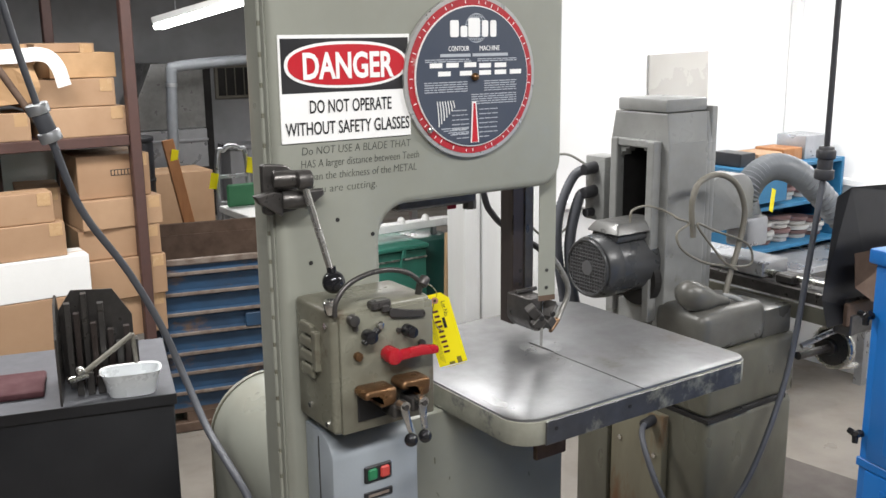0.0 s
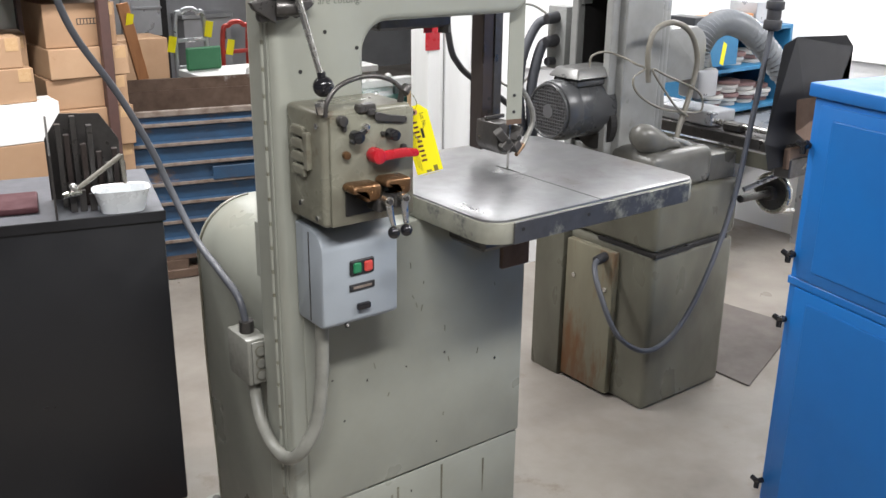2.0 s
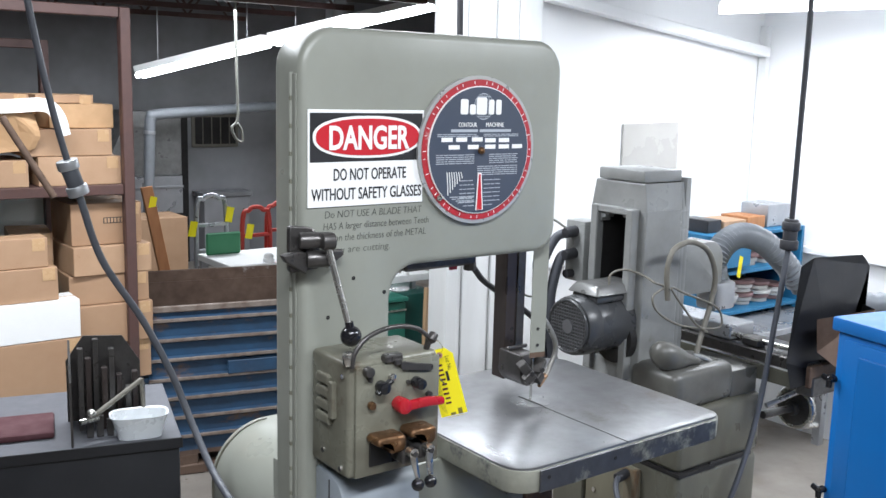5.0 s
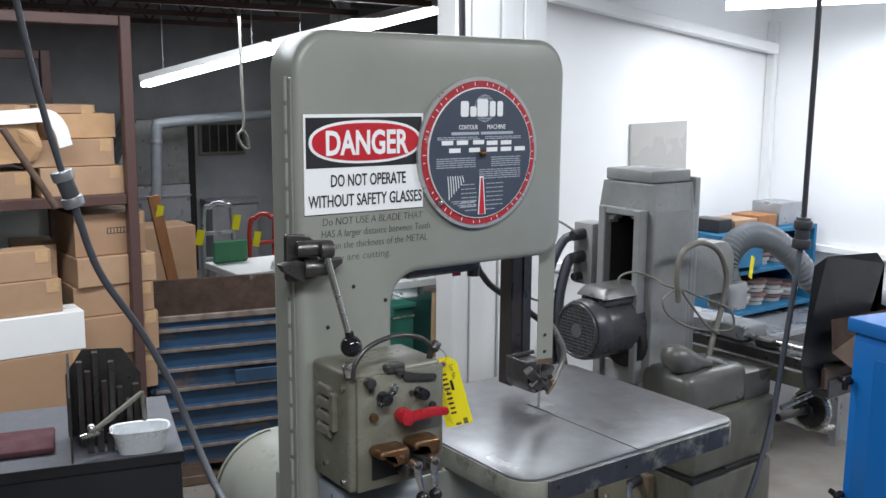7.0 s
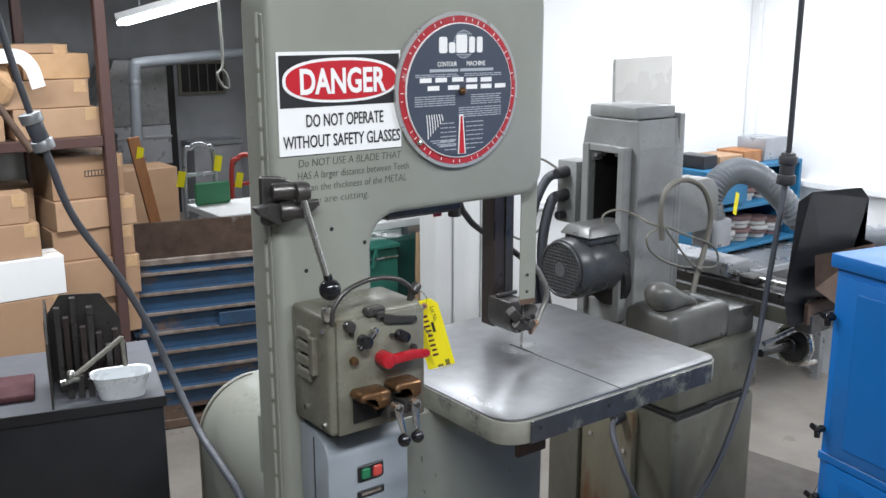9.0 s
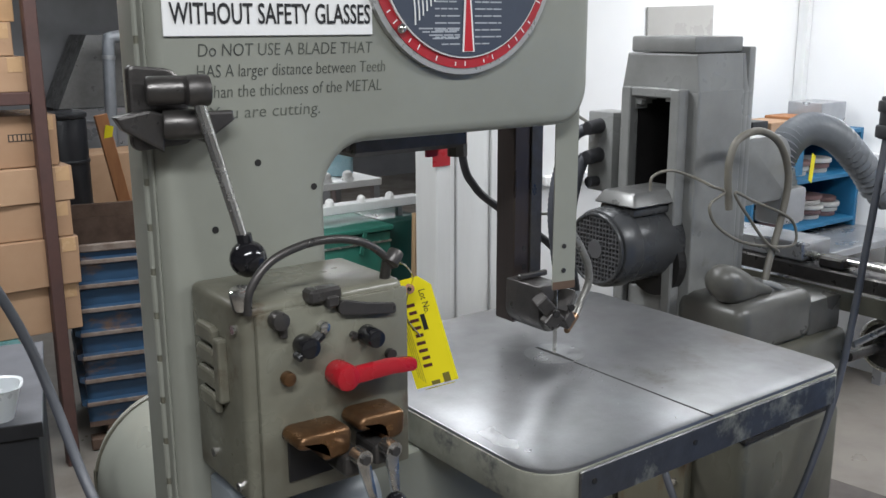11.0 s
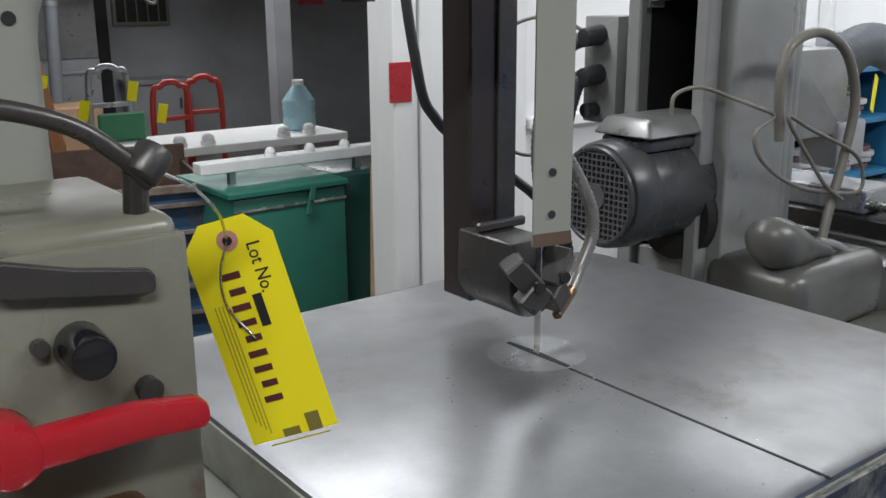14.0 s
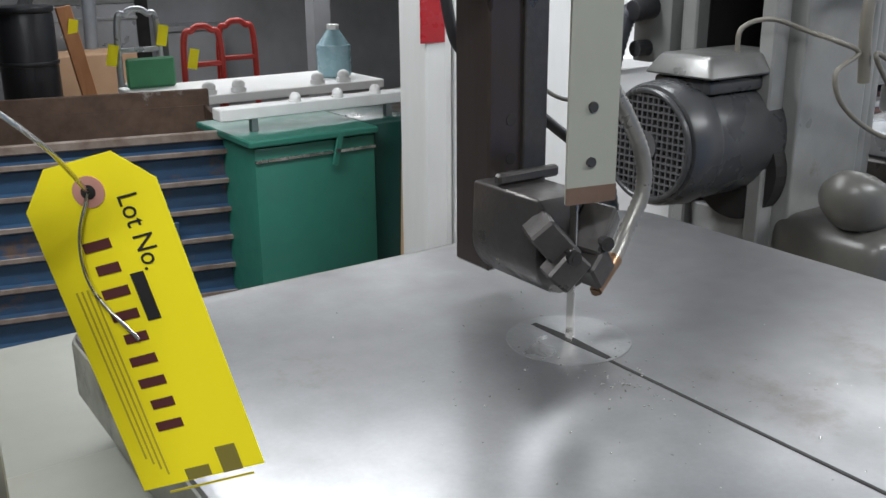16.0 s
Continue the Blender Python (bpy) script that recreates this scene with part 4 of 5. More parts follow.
arch = [(0.505, 1.39), (0.652, 1.39), (YR - 0.006, 1.395), (YR - 0.022, 1.485), (YL + 0.012, 1.485), (YL + 0.001, 1.395)]
part("column_brow", prism(arch, CX, CX + 0.168, "yz", 0.004), GREY, gr)
lip = None
for k in range(10):
    u0, u1 = 0.503 + 0.0151 * k, 0.503 + 0.0151 * (k + 1)
    zl = 1.345 + 0.04 * math.sin(math.pi * (k + 0.5) / 10)
    lip = box(u0, u1, 0, 1, zl, 1.388, bm=lip, m=Matrix(((0, 1, 0, CX - 0.006), (1, 0, 0, 0), (0, 0, 1, 0), (0, 0, 0, 1))) @ Matrix.Diagonal((1, 0.04, 1, 1)))
part("arch_lip", lip, GREY, gr)
# black back sheet paints the deep shade of the column opening
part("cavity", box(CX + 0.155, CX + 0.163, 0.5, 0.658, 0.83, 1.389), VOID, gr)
part("slide_rail", box(CX - 0.036, CX - 0.0005, 0.483, 0.511, 0.86, 1.405, 0.003), GREY, gr, "machined slide rail")
part("slide_rail", box(CX - 0.022, CX - 0.0005, 0.645, 0.672, 0.86, 1.405, 0.003), GREY, gr, "machined slide rail")
part("slide_head", box(CX - 0.02, CX - 0.0005, 0.515, 0.645, 1.382, 1.405, 0.003), GREY, gr)
# thin black sheets added to darken the opening's sides as shade
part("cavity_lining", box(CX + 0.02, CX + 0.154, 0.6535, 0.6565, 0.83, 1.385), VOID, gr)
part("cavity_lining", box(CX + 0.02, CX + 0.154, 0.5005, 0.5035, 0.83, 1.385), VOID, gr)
part("lead_screw", rod((1.47, 0.545, 1.05), (1.47, 0.545, 1.24), 0.007), IRON, gr)
part("lower_plate", box(CX - 0.004, CX + 0.02, 0.485, 0.642, 0.80, 0.908, 0.003), GREY, gr)
part("cap", box(CX + 0.002, CX + 0.18, YL + 0.02, YR - 0.03, 1.487, 1.525, 0.006, 2), GREY, gr, "", 40)
part("cap_rear", box(CX + 0.18, CX + 0.205, YL + 0.0, YR - 0.04, 0.86, 1.50, 0.004, 2), GREY, gr, "", 40)
# solid black disc drawn for the dark inside the round opening
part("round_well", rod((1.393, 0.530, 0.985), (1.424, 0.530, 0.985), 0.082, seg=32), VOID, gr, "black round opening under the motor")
part("junction_box", box(1.42, 1.50, 0.703, 0.79, 1.13, 1.335, 0.004, 2), GREY, gr, "", 40)
for gz in (1.30, 1.225):
    part("cable_gland", rod((1.424, 0.748, gz), (1.375, 0.75, gz - 0.005), 0.02, 0.018, seg=14, bevel=0.003), CABLE, gr, "", 40)
part("plug", rod((1.424, 0.755, 1.155), (1.39, 0.755, 1.155), 0.014, seg=12), CABLE, gr)
for pts, r in (([(1.40, 0.755, 1.297), (1.372, 0.79, 1.272), (1.33, 0.80, 1.186), (1.312, 0.80, 1.084), (1.326, 0.80, 0.967), (1.349, 0.80, 0.845), (1.366, 0.79, 0.6)], 0.015),
               ([(1.40, 0.752, 1.220), (1.385, 0.775, 1.206), (1.361, 0.78, 1.129), (1.349, 0.78, 1.045), (1.359, 0.78, 0.927), (1.379, 0.775, 0.805), (1.39, 0.77, 0.6)], 0.017)):
    part("cable", tube(pts, r, 12, 16, ribs=0.0014), CABLEG, gr, "black corrugated cable", 60)
part("thin_cable", tube([(1.43, 0.79, 1.30), (1.38, 0.85, 1.335), (1.30, 0.90, 1.30), (1.27, 0.92, 1.19), (1.31, 0.92, 1.09), (1.38, 0.90, 1.05), (1.43, 0.86, 1.10)], 0.004, 8, 8), CONDUIT, gr, "thin grey cable", 60)
for ob in gr.children:
    if ob.name.split(".")[0] in ("column_rear", "column_cheek", "column_brow", "arch_lip", "cavity", "slide_rail", "slide_head", "lead_screw", "cap", "cap_rear", "cavity_lining"):
        ob.location.y -= 0.016
# motor
mo = part("motor", rod((1.215, 0.556, 1.024), (1.49, 0.556, 1.024), 0.093, seg=40, bevel=0.012), MOTORM, gr, "dark grey electric motor", 40)
part("fan_cowl", rod((1.205, 0.556, 1.024), (1.265, 0.556, 1.024), 0.092, 0.098, seg=40, bevel=0.01), MOTORM, mo, "", 35)
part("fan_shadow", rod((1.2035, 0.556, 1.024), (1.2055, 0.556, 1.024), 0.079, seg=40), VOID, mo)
gl = None
for k in range(-7, 8):
    a = k * 0.0105
    h = math.sqrt(0.078 ** 2 - a * a)
    gl = box(1.199, 1.2035, 0.556 + a - 0.0013, 0.556 + a + 0.0013, 1.024 - h, 1.024 + h, bm=gl)
    gl = box(1.1985, 1.203, 0.556 - h, 0.556 + h, 1.024 + a - 0.0013, 1.024 + a + 0.0013, bm=gl)
part("fan_grille", gl, GRILLE, mo, "square mesh fan grille")
part("fan_hub", rod((1.197, 0.556, 1.024), (1.204, 0.556, 1.024), 0.022, seg=24), GRILLE, mo, "", 40)
ringb = tube([(1.2, 0.556 + 0.082 * math.cos(2 * math.pi * k / 40), 1.024 + 0.082 * math.sin(2 * math.pi * k / 40)) for k in range(41)], 0.005, 8, smooth_line=False)
part("cowl_rim", ringb, MOTORM, mo, "", 60)
part("terminal_box", box(1.255, 1.445, 0.49, 0.60, 1.10, 1.122, 0.006, 2), MOTORM, mo, "", 40)
lid = box(1.24, 1.45, 0.475, 0.612, 1.124, 1.156, 0.0)
for v in lid.verts:
    if v.co.z > 1.14:
        v.co.x += 0.018 if v.co.x < 1.3 else -0.018
        v.co.y += 0.02 if v.co.y < 0.53 else -0.02
bmesh.ops.bevel(lid, geom=lid.edges[:], offset=0.008, segments=3, affect="EDGES", profile=0.5)
part("terminal_lid", lid, ALU2, mo, "grey cast terminal lid", 40)

mo.location += Vector((0.011, -0.008, 0.017))

# wheel head, table and handwheel
part("wheel_hood", prism(rounded([(1.68, 1.09, 0.0), (1.68, 1.27, 0.05), (1.90, 1.27, 0.07), (1.90, 1.09, 0.01)], 6), 0.50, 0.60, "xz", 0.01), GREY, gr, "", 40)
part("hood_spout", box(1.86, 1.97, 0.49, 0.58, 1.02, 1.12, 0.012, 2), ALU, gr, "", 40)
part("spindle_boss", rod((1.68, 0.55, 1.17), (1.62, 0.55, 1.17), 0.05, bevel=0.006), BRIGHT, gr, "", 40)
part("work_table", box(1.84, 2.02, 0.1, 0.95, 0.895, 0.935, 0.004), IRON, gr, "dark sliding work table")
part("table_apron", box(1.835, 1.842, 0.12, 0.95, 0.84, 0.89, 0.001), GRBASE, gr)
part("chuck", box(1.86, 1.99, 0.42, 0.85, 0.936, 0.985, 0.004), ALU, gr, "flat magnetic chuck")
part("table_stop", box(1.85, 1.9, 0.3, 0.37, 0.936, 0.965, 0.006), IRON, gr)
part("coolant_pipe", rod((1.88, 0.12, 0.955), (1.88, 0.42, 0.955), 0.01), BRIGHT, gr)
part("table_end", box(1.82, 2.04, 0.085, 0.105, 0.86, 0.93, 0.004), RUST, gr)
hw = part("handwheel", rod((1.83, 0.25, 0.725), (2.0, 0.25, 0.718), 0.013), IRON, gr, "bright rimmed handwheel", 40)
part("wheel_rim", tube([(2.015, 0.25 + 0.064 * math.cos(2 * math.pi * k / 36), 0.718 + 0.064 * math.sin(2 * math.pi * k / 36)) for k in range(37)], 0.012, 10, smooth_line=False), BRIGHT, hw, "", 60)
part("wheel_disc", rod((2.004, 0.25, 0.718), (2.014, 0.25, 0.718), 0.060, seg=32), IRON, hw, "", 40)
part("wheel_hub", rod((1.985, 0.25, 0.718), (2.035, 0.25, 0.718), 0.025, bevel=0.005), IRON, hw, "", 40)
part("crank", rod((2.018, 0.225, 0.655), (2.10, 0.215, 0.648), 0.009, bevel=0.002), BRIGHT, hw, "", 40)
part("feed_lever", rod((1.83, 0.24, 0.76), (1.95, 0.2, 0.80), 0.009), ALU, gr)

# beige coolant hose and the tangle of wire
part("coolant_hose", tube([(1.436, 0.35, 1.138), (1.425, 0.35, 1.215), (1.430, 0.35, 1.262), (1.457, 0.35, 1.298), (1.533, 0.35, 1.311), (1.616, 0.35, 1.274), (1.660, 0.35, 1.189), (1.640, 0.35, 1.084), (1.601, 0.345, 0.998), (1.574, 0.34, 0.925)], 0.0088, 12, 8), BEIGE, gr, "yellowed coolant hose", 60)
part("loose_wire", tube([(1.291, 0.46, 1.181), (1.298, 0.46, 1.214), (1.349, 0.45, 1.224), (1.40, 0.42, 1.205), (1.38, 0.36, 1.197), (1.415, 0.35, 1.180), (1.367, 0.35, 1.156), (1.383, 0.345, 1.111), (1.462, 0.34, 1.064), (1.557, 0.335, 1.038), (1.676, 0.335, 1.023), (1.692, 0.34, 1.061), (1.647, 0.34, 1.100), (1.507, 0.335, 1.151), (1.433, 0.335, 1.178), (1.498, 0.33, 1.103), (1.556, 0.33, 1.050), (1.613, 0.33, 1.018)], 0.0036, 8, 8), BEIGE, gr, "tangled pale wire", 60)
part("drip_spout", tube([(1.55, 0.33, 0.95), (1.60, 0.32, 0.935), (1.655, 0.31, 0.90), (1.66, 0.31, 0.88)], 0.008, 10), GREY, gr, "", 60)

# black spark chute at the end of the grinder table
chute = thing("spark_chute", (1.95, 0.1, 0.93), "bent black sheet-metal spark chute on the grinder table", "spark chute")
sheet = bmesh.new()
vs = [sheet.verts.new(p) for p in ((1.77, 0.12, 1.25), (1.82, 0.11, 1.275), (2.08, 0.1, 1.265), (2.13, 0.1, 1.225), (2.13, 0.1, 1.06), (1.98, 0.1, 0.87), (1.74, 0.1, 0.87), (1.735, 0.12, 0.95))]
sheet.faces.new(vs)
bmesh.ops.solidify(sheet, geom=sheet.faces[:], thickness=0.004)
part("back_sheet", sheet, BLACKPAINT, chute)
sheet = bmesh.new()
vs = [sheet.verts.new(p) for p in ((1.80, 0.07, 1.09), (2.06, 0.03, 1.10), (2.02, 0.0, 0.93), (1.93, 0.0, 0.885), (1.80, 0.06, 0.99))]
sheet.faces.new(vs)
bmesh.ops.solidify(sheet, geom=sheet.faces[:], thickness=0.004)
part("front_flap", sheet, RUST, chute, "scorched lower flap")
sheet = bmesh.new()
vs = [sheet.verts.new(p) for p in ((2.06, 0.03, 1.10), (2.10, 0.095, 1.10), (2.05, 0.095, 0.93), (2.02, 0.0, 0.93))]
sheet.faces.new(vs)
bmesh.ops.solidify(sheet, geom=sheet.faces[:], thickness=0.004)
part("side_flap", sheet, BLACKPAINT, chute)
part("bracket", box(1.83, 1.99, 0.08, 0.14, 0.83, 0.895, 0.004), IRON, chute)

# ribbed dust hose
dust = thing("dust_hose", (2.0, 0.58, 1.1), "thick grey ribbed dust extraction hose", "dust hose")
part("hose", tube([(1.955, 0.56, 1.09), (1.926, 0.56, 1.17), (1.972, 0.56, 1.238), (2.071, 0.56, 1.265), (2.207, 0.56, 1.230), (2.359, 0.56, 1.134), (2.485, 0.54, 1.03), (2.70, 0.40, 0.97), (2.95, 0.22, 1.02), (3.35, 0.1, 1.04)], 0.038, 18, 12, ribs=0.009), HOSE, dust, "", 60)
part("cuff", rod((1.962, 0.555, 1.02), (1.953, 0.56, 1.10), 0.043, 0.043, bevel=0.004), ALU, dust, "dull metal cuff", 40)
part("lot_tag", box(-0.02, 0.02, -0.001, 0.001, -0.075, 0.0, m=pose(1.985, 0.49, 1.205, 0, 18, 20)), YELLOW, dust, "yellow lot tag tied to the hose")

# power cord drop at the grinder
drop = thing("cord_drop", (1.82, 0.2, 1.33), "black power cord hanging from the roof with a connector", "power cord", "cord drops")
part("upper_cord", tube([(1.84, 0.22, TOP), (1.825, 0.2, 2.05), (1.824, 0.2, 1.7), (1.822, 0.2, 1.37)], 0.0085, 10), CABLE, drop, "", 60)
con = part("connector", rod((1.822, 0.2, 1.385), (1.818, 0.2, 1.285), 0.022, seg=20, bevel=0.004), CABLE, drop, "black rubber connector", 40)
part("collar", rod((1.822, 0.2, 1.375), (1.821, 0.2, 1.348), 0.028, seg=20, bevel=0.004), CABLE, con, "", 40)
part("collar", rod((1.819, 0.2, 1.318), (1.818, 0.2, 1.288), 0.028, seg=20, bevel=0.004), CABLE, con, "", 40)
part("lower_cord", tube([(1.816, 0.2, 1.29), (1.775, 0.2, 1.03), (1.725, 0.2, 0.76), (1.65, 0.2, 0.56), (1.56, 0.205, 0.40), (1.46, 0.21, 0.315), (1.37, 0.23, 0.30), (1.30, 0.28, 0.36), (1.295, 0.36, 0.48), (1.33, 0.42, 0.545), (1.40, 0.44, 0.555)], 0.009, 12, 8), CABLEG, drop, "", 60)
part("plug", rod((1.35, 0.435, 0.55), (1.40, 0.44, 0.555), 0.016, bevel=0.003), CABLE, drop, "", 40)

single("floor_mat", prism(rounded([(1.87, 0.15, 0.01), (2.48, 0.36, 0.01), (2.43, 0.70, 0.01), (1.87, 0.42, 0.01)], 3), FLOOR, FLOOR + 0.008, "xy", 0.002), MAT, "grey rubber mat on the concrete", "floor mat")

# ---- blue cabinet ----
bc = thing("blue_cabinet", (1.36, -0.45, FLOOR), "bright blue steel dust-collector cabinet with black star knobs", "cabinet")
BM = pose(1.293, -0.297, 0, 0, 0, -11.5)
part("carcase", box(0.0, 0.6, -0.95, 0.0, FLOOR, 1.205, 0.006, 2, m=BM), BLUE, bc, "", 40)
part("top", box(-0.012, 0.61, -0.96, 0.012, 1.205, 1.24, 0.006, 2, m=BM), BLUE, bc, "", 40)
part("door", box(-0.01, 0.001, -0.93, -0.028, 0.745, 1.19, 0.004, 2, m=BM), BLUE, bc, "upper blue door", 40)
part("door", box(-0.01, 0.001, -0.93, -0.028, 0.085, 0.72, 0.004, 2, m=BM), BLUE, bc, "lower blue door", 40)
for a, b in ((0.745, 1.19), (0.085, 0.72)):
    part("pressed_panel", box(-0.013, -0.009, -0.89, -0.075, a + 0.03, b - 0.03, 0.003, 2, m=BM), BLUE, bc)
part("mid_rail", box(-0.008, 0.001, -0.95, 0.0, 0.722, 0.743, 0.002, m=BM), BLUE, bc)
for z in (1.085, 0.80, 0.62, 0.13):
    k = part("star_knob", rod(BM @ Vector((-0.002, -0.006, z)), BM @ Vector((-0.022, -0.004, z)), 0.008, seg=12), BLACK, bc, "black three-lobed knob")
    for a in (20, 140, 260):
        lx, lz = math.cos(radians(a)) * 0.02, math.sin(radians(a)) * 0.02
        part("lobe", rod(BM @ Vector((-0.02, -0.004, z)), BM @ Vector((-0.024, -0.004 + lx, z + lz)), 0.008, 0.007, seg=10, bevel=0.002), BLACK, k)

# ---- blue shelf with grinding wheels ----
sh = thing("wheel_shelf", (3.08, 1.38, 0.71), "blue open steel shelf stacked with grinding wheels", "shelf")
for y0 in (1.18,):
    part("side", box(2.70, 2.72, y0, 1.52, 0.711, 1.13, 0.002), SHELFBLUE, sh)
    part("side", box(3.43, 3.45, y0, 1.52, 0.711, 1.13, 0.002), SHELFBLUE, sh)
    part("back", box(2.72, 3.43, 1.49, 1.515, 0.711, 1.13), SHELFBLUE, sh)
for z in (1.11, 0.93, 0.735):
    part("shelf_board", box(2.72, 3.43, 1.18, 1.49, z, z + 0.018, 0.002), SHELFBLUE, sh)
part("front_panel", box(2.70, 3.0, 1.165, 1.179, 0.97, 1.13, 0.002), SHELFBLUE, sh)
for i, (cx, cz, n) in enumerate(((2.98, 0.753, 5), (3.1, 0.753, 6), (3.24, 0.753, 5), (3.36, 0.753, 4), (3.12, 0.948, 3), (3.27, 0.948, 3))):
    for k in range(n):
        r = 0.055 + 0.008 * ((i * 3 + k) % 3)
        single("grinding_wheel", rod((cx, 1.29, cz + k * 0.021), (cx, 1.29, cz + k * 0.021 + 0.018), r, seg=24, bevel=0.003), DISCRED if (i + k) % 3 == 0 else DISCGREY,
               "flat abrasive grinding wheel stacked on the blue shelf", "grinding wheel", "grinding wheels on the shelf", smooth=40)
for x0, x1, h, mtl in ((2.76, 2.86, 0.06, BLACKPAINT), (2.88, 3.05, 0.05, CARD), (3.06, 3.2, 0.06, WOODO), (3.22, 3.40, 0.11, ALU)):
    single("small_box", box(x0, x1, 1.24, 1.4, 1.128, 1.128 + h, 0.004, 2), mtl, "small parts box on top of the shelf", "box", "boxes on the blue shelf")
bench = thing("steel_bench", (3.1, 0.95, FLOOR), "grey steel workbench against the wall", "workbench")
part("top", box(2.45, 3.48, 0.95, 1.53, 0.68, 0.71, 0.003), ALU, bench)
for bx in (2.48, 3.42):
    part("leg", box(bx - 0.02, bx + 0.02, 0.97, 1.01, FLOOR, 0.68), ALU, bench)
    part("leg", box(bx - 0.02, bx + 0.02, 1.47, 1.51, FLOOR, 0.68), ALU, bench)

# ---- black cart with its bar stock ----
CM = pose(-0.045, 0.53, 0, 0, 0, -14.5)
cart = thing("tool_cart", (-0.35, 0.8, FLOOR), "black steel tool cart on castors with a grey top", "tool cart")
part("carcase", box(-1.0, 0.0, 0.0, 0.44, 0.15, 0.925, 0.006, 2, m=CM), BLACKPAINT, cart, "", 40)
part("top", box(-1.005, 0.006, -0.006, 0.446, 0.926, 0.938, 0.002, m=CM), CARTTOP, cart, "grey worktop")
part("lip", box(-1.005, 0.006, -0.008, -0.004, 0.92, 0.945, 0.001, m=CM), BLACKPAINT, cart)
for cx, cy in ((-0.06, 0.06), (-0.06, 0.38), (-0.94, 0.06), (-0.94, 0.38)):
    c = CM @ Vector((cx, cy, 0))
    w = part("castor", rod((c.x - 0.018, c.y - 0.005, FLOOR + 0.048), (c.x + 0.018, c.y + 0.005, FLOOR + 0.048), 0.048, seg=24, bevel=0.008), BLACK, cart, "black castor wheel", 40)
    part("fork", box(c.x - 0.026, c.x + 0.026, c.y - 0.02, c.y + 0.02, FLOOR + 0.05, 0.151, 0.003), IRON, w)
rack = thing("bar_rack", tuple(CM @ Vector((-0.16, 0.22, 0.938))), "steel rack holding short bars of stock", "bar rack")
part("side_plate", prism([(-0.01, 0.938), (0.17, 0.938), (0.17, 1.12), (0.12, 1.155), (0.06, 1.15), (-0.01, 1.09)], -0.235, -0.23, "yz", m=CM @ Matrix.Translation((0, 0.03, 0))), IRON, rack)
part("back_plate", prism(rounded([(-0.24, 0.938, 0), (-0.07, 0.938, 0), (-0.07, 1.08, 0), (-0.11, 1.145, 0), (-0.2, 1.15, 0), (-0.24, 1.09, 0)]), 0.2, 0.205, "xz", m=CM), IRON, rack)
for k in range(9):
    bx, by, h = -0.215 + 0.0175 * k, 0.12 + 0.02 * (k % 3), (0.20, 0.17, 0.21, 0.15, 0.19, 0.12, 0.10, 0.13, 0.09)[k]
    part("bar", box(bx, bx + 0.013, by, by + 0.02, 0.939, 0.939 + h, 0.001, m=CM), POSTM if k % 2 else IRON, rack)
for k in range(4):
    part("flat_bar", box(-0.2 + 0.022 * k, -0.185 + 0.022 * k, 0.07, 0.08, 0.939, 1.0 - 0.01 * k, 0.001, m=CM), IRON, rack)
arm = thing("pivot_arm", tuple(CM @ Vector((-0.1, 0.06, 0.94))), "pale steel pivot arm with a small clamp", "clamp arm")
part("arm", rod(CM @ Vector((-0.19, 0.045, 0.995)), CM @ Vector((-0.075, 0.10, 1.06)), 0.006), BEIGE, arm)
part("upright", rod(CM @ Vector((-0.075, 0.10, 1.062)), CM @ Vector((-0.068, 0.10, 0.938)), 0.005), BEIGE, arm)
part("clamp", rod(CM @ Vector((-0.215, 0.03, 0.992)), CM @ Vector((-0.175, 0.05, 0.992)), 0.007), BRIGHT, arm)
part("clamp_screw", ball(CM @ Vector((-0.19, 0.045, 1.005)), 0.011), BRIGHT, arm, "", 60)
tb = thing("plastic_tub", tuple(CM @ Vector((-0.08, 0.045, 0.938))), "clear white plastic food tub, empty", "plastic tub")
shell = bmesh.new()
rings = []
for z, ax, ay in ((0.0, 0.049, 0.031), (0.05, 0.063, 0.041), (0.055, 0.067, 0.044), (0.053, 0.062, 0.040), (0.004, 0.048, 0.030)):
    rings.append([shell.verts.new(CM @ Vector((-0.085 + ax * math.copysign(abs(math.cos(t)) ** 0.6, math.cos(t)), 0.055 + ay * math.copysign(abs(math.sin(t)) ** 0.6, math.sin(t)), 0.9385 + z))) for t in (2 * math.pi * k / 28 for k in range(28))])
for a, b in zip(rings, rings[1:]):
    for k in range(28):
        shell.faces.new((a[k], a[(k + 1) % 28], b[(k + 1) % 28], b[k]))
shell.faces.new(rings[0][::-1]); shell.faces.new(rings[-1])
part("bowl", shell, PLASTIC, tb, "", 50)
single("folded_cloth", box(-0.5, -0.27, 0.09, 0.24, 0.939, 0.955, 0.006, 2, m=CM), MAROON, "folded maroon shop cloth on the cart", "cloth")

# ---- saw power cord and conduit ----
cord = thing("saw_power_cord", (-0.24, 0.6, 1.54), "black power cord with a grey twist-lock connector", "power cord", "cord drops")
part("upper_cord", tube([(-0.42, 0.62, TOP), (-0.325, 0.6, 1.95), (-0.285, 0.6, 1.72), (-0.25, 0.6, 1.57)], 0.0072, 10), CABLEG, cord, "", 60)
cn = part("connector", rod((-0.256, 0.6, 1.585), (-0.232, 0.6, 1.515), 0.018, seg=20, bevel=0.002), CABLEG, cord, "grey twist-lock connector", 40)
part("steel_band", rod((-0.256, 0.6, 1.588), (-0.25, 0.6, 1.567), 0.023, seg=20, bevel=0.003), ALU, cn, "", 40)
part("steel_band", rod((-0.238, 0.6, 1.532), (-0.231, 0.6, 1.511), 0.023, seg=20, bevel=0.003), ALU, cn, "", 40)
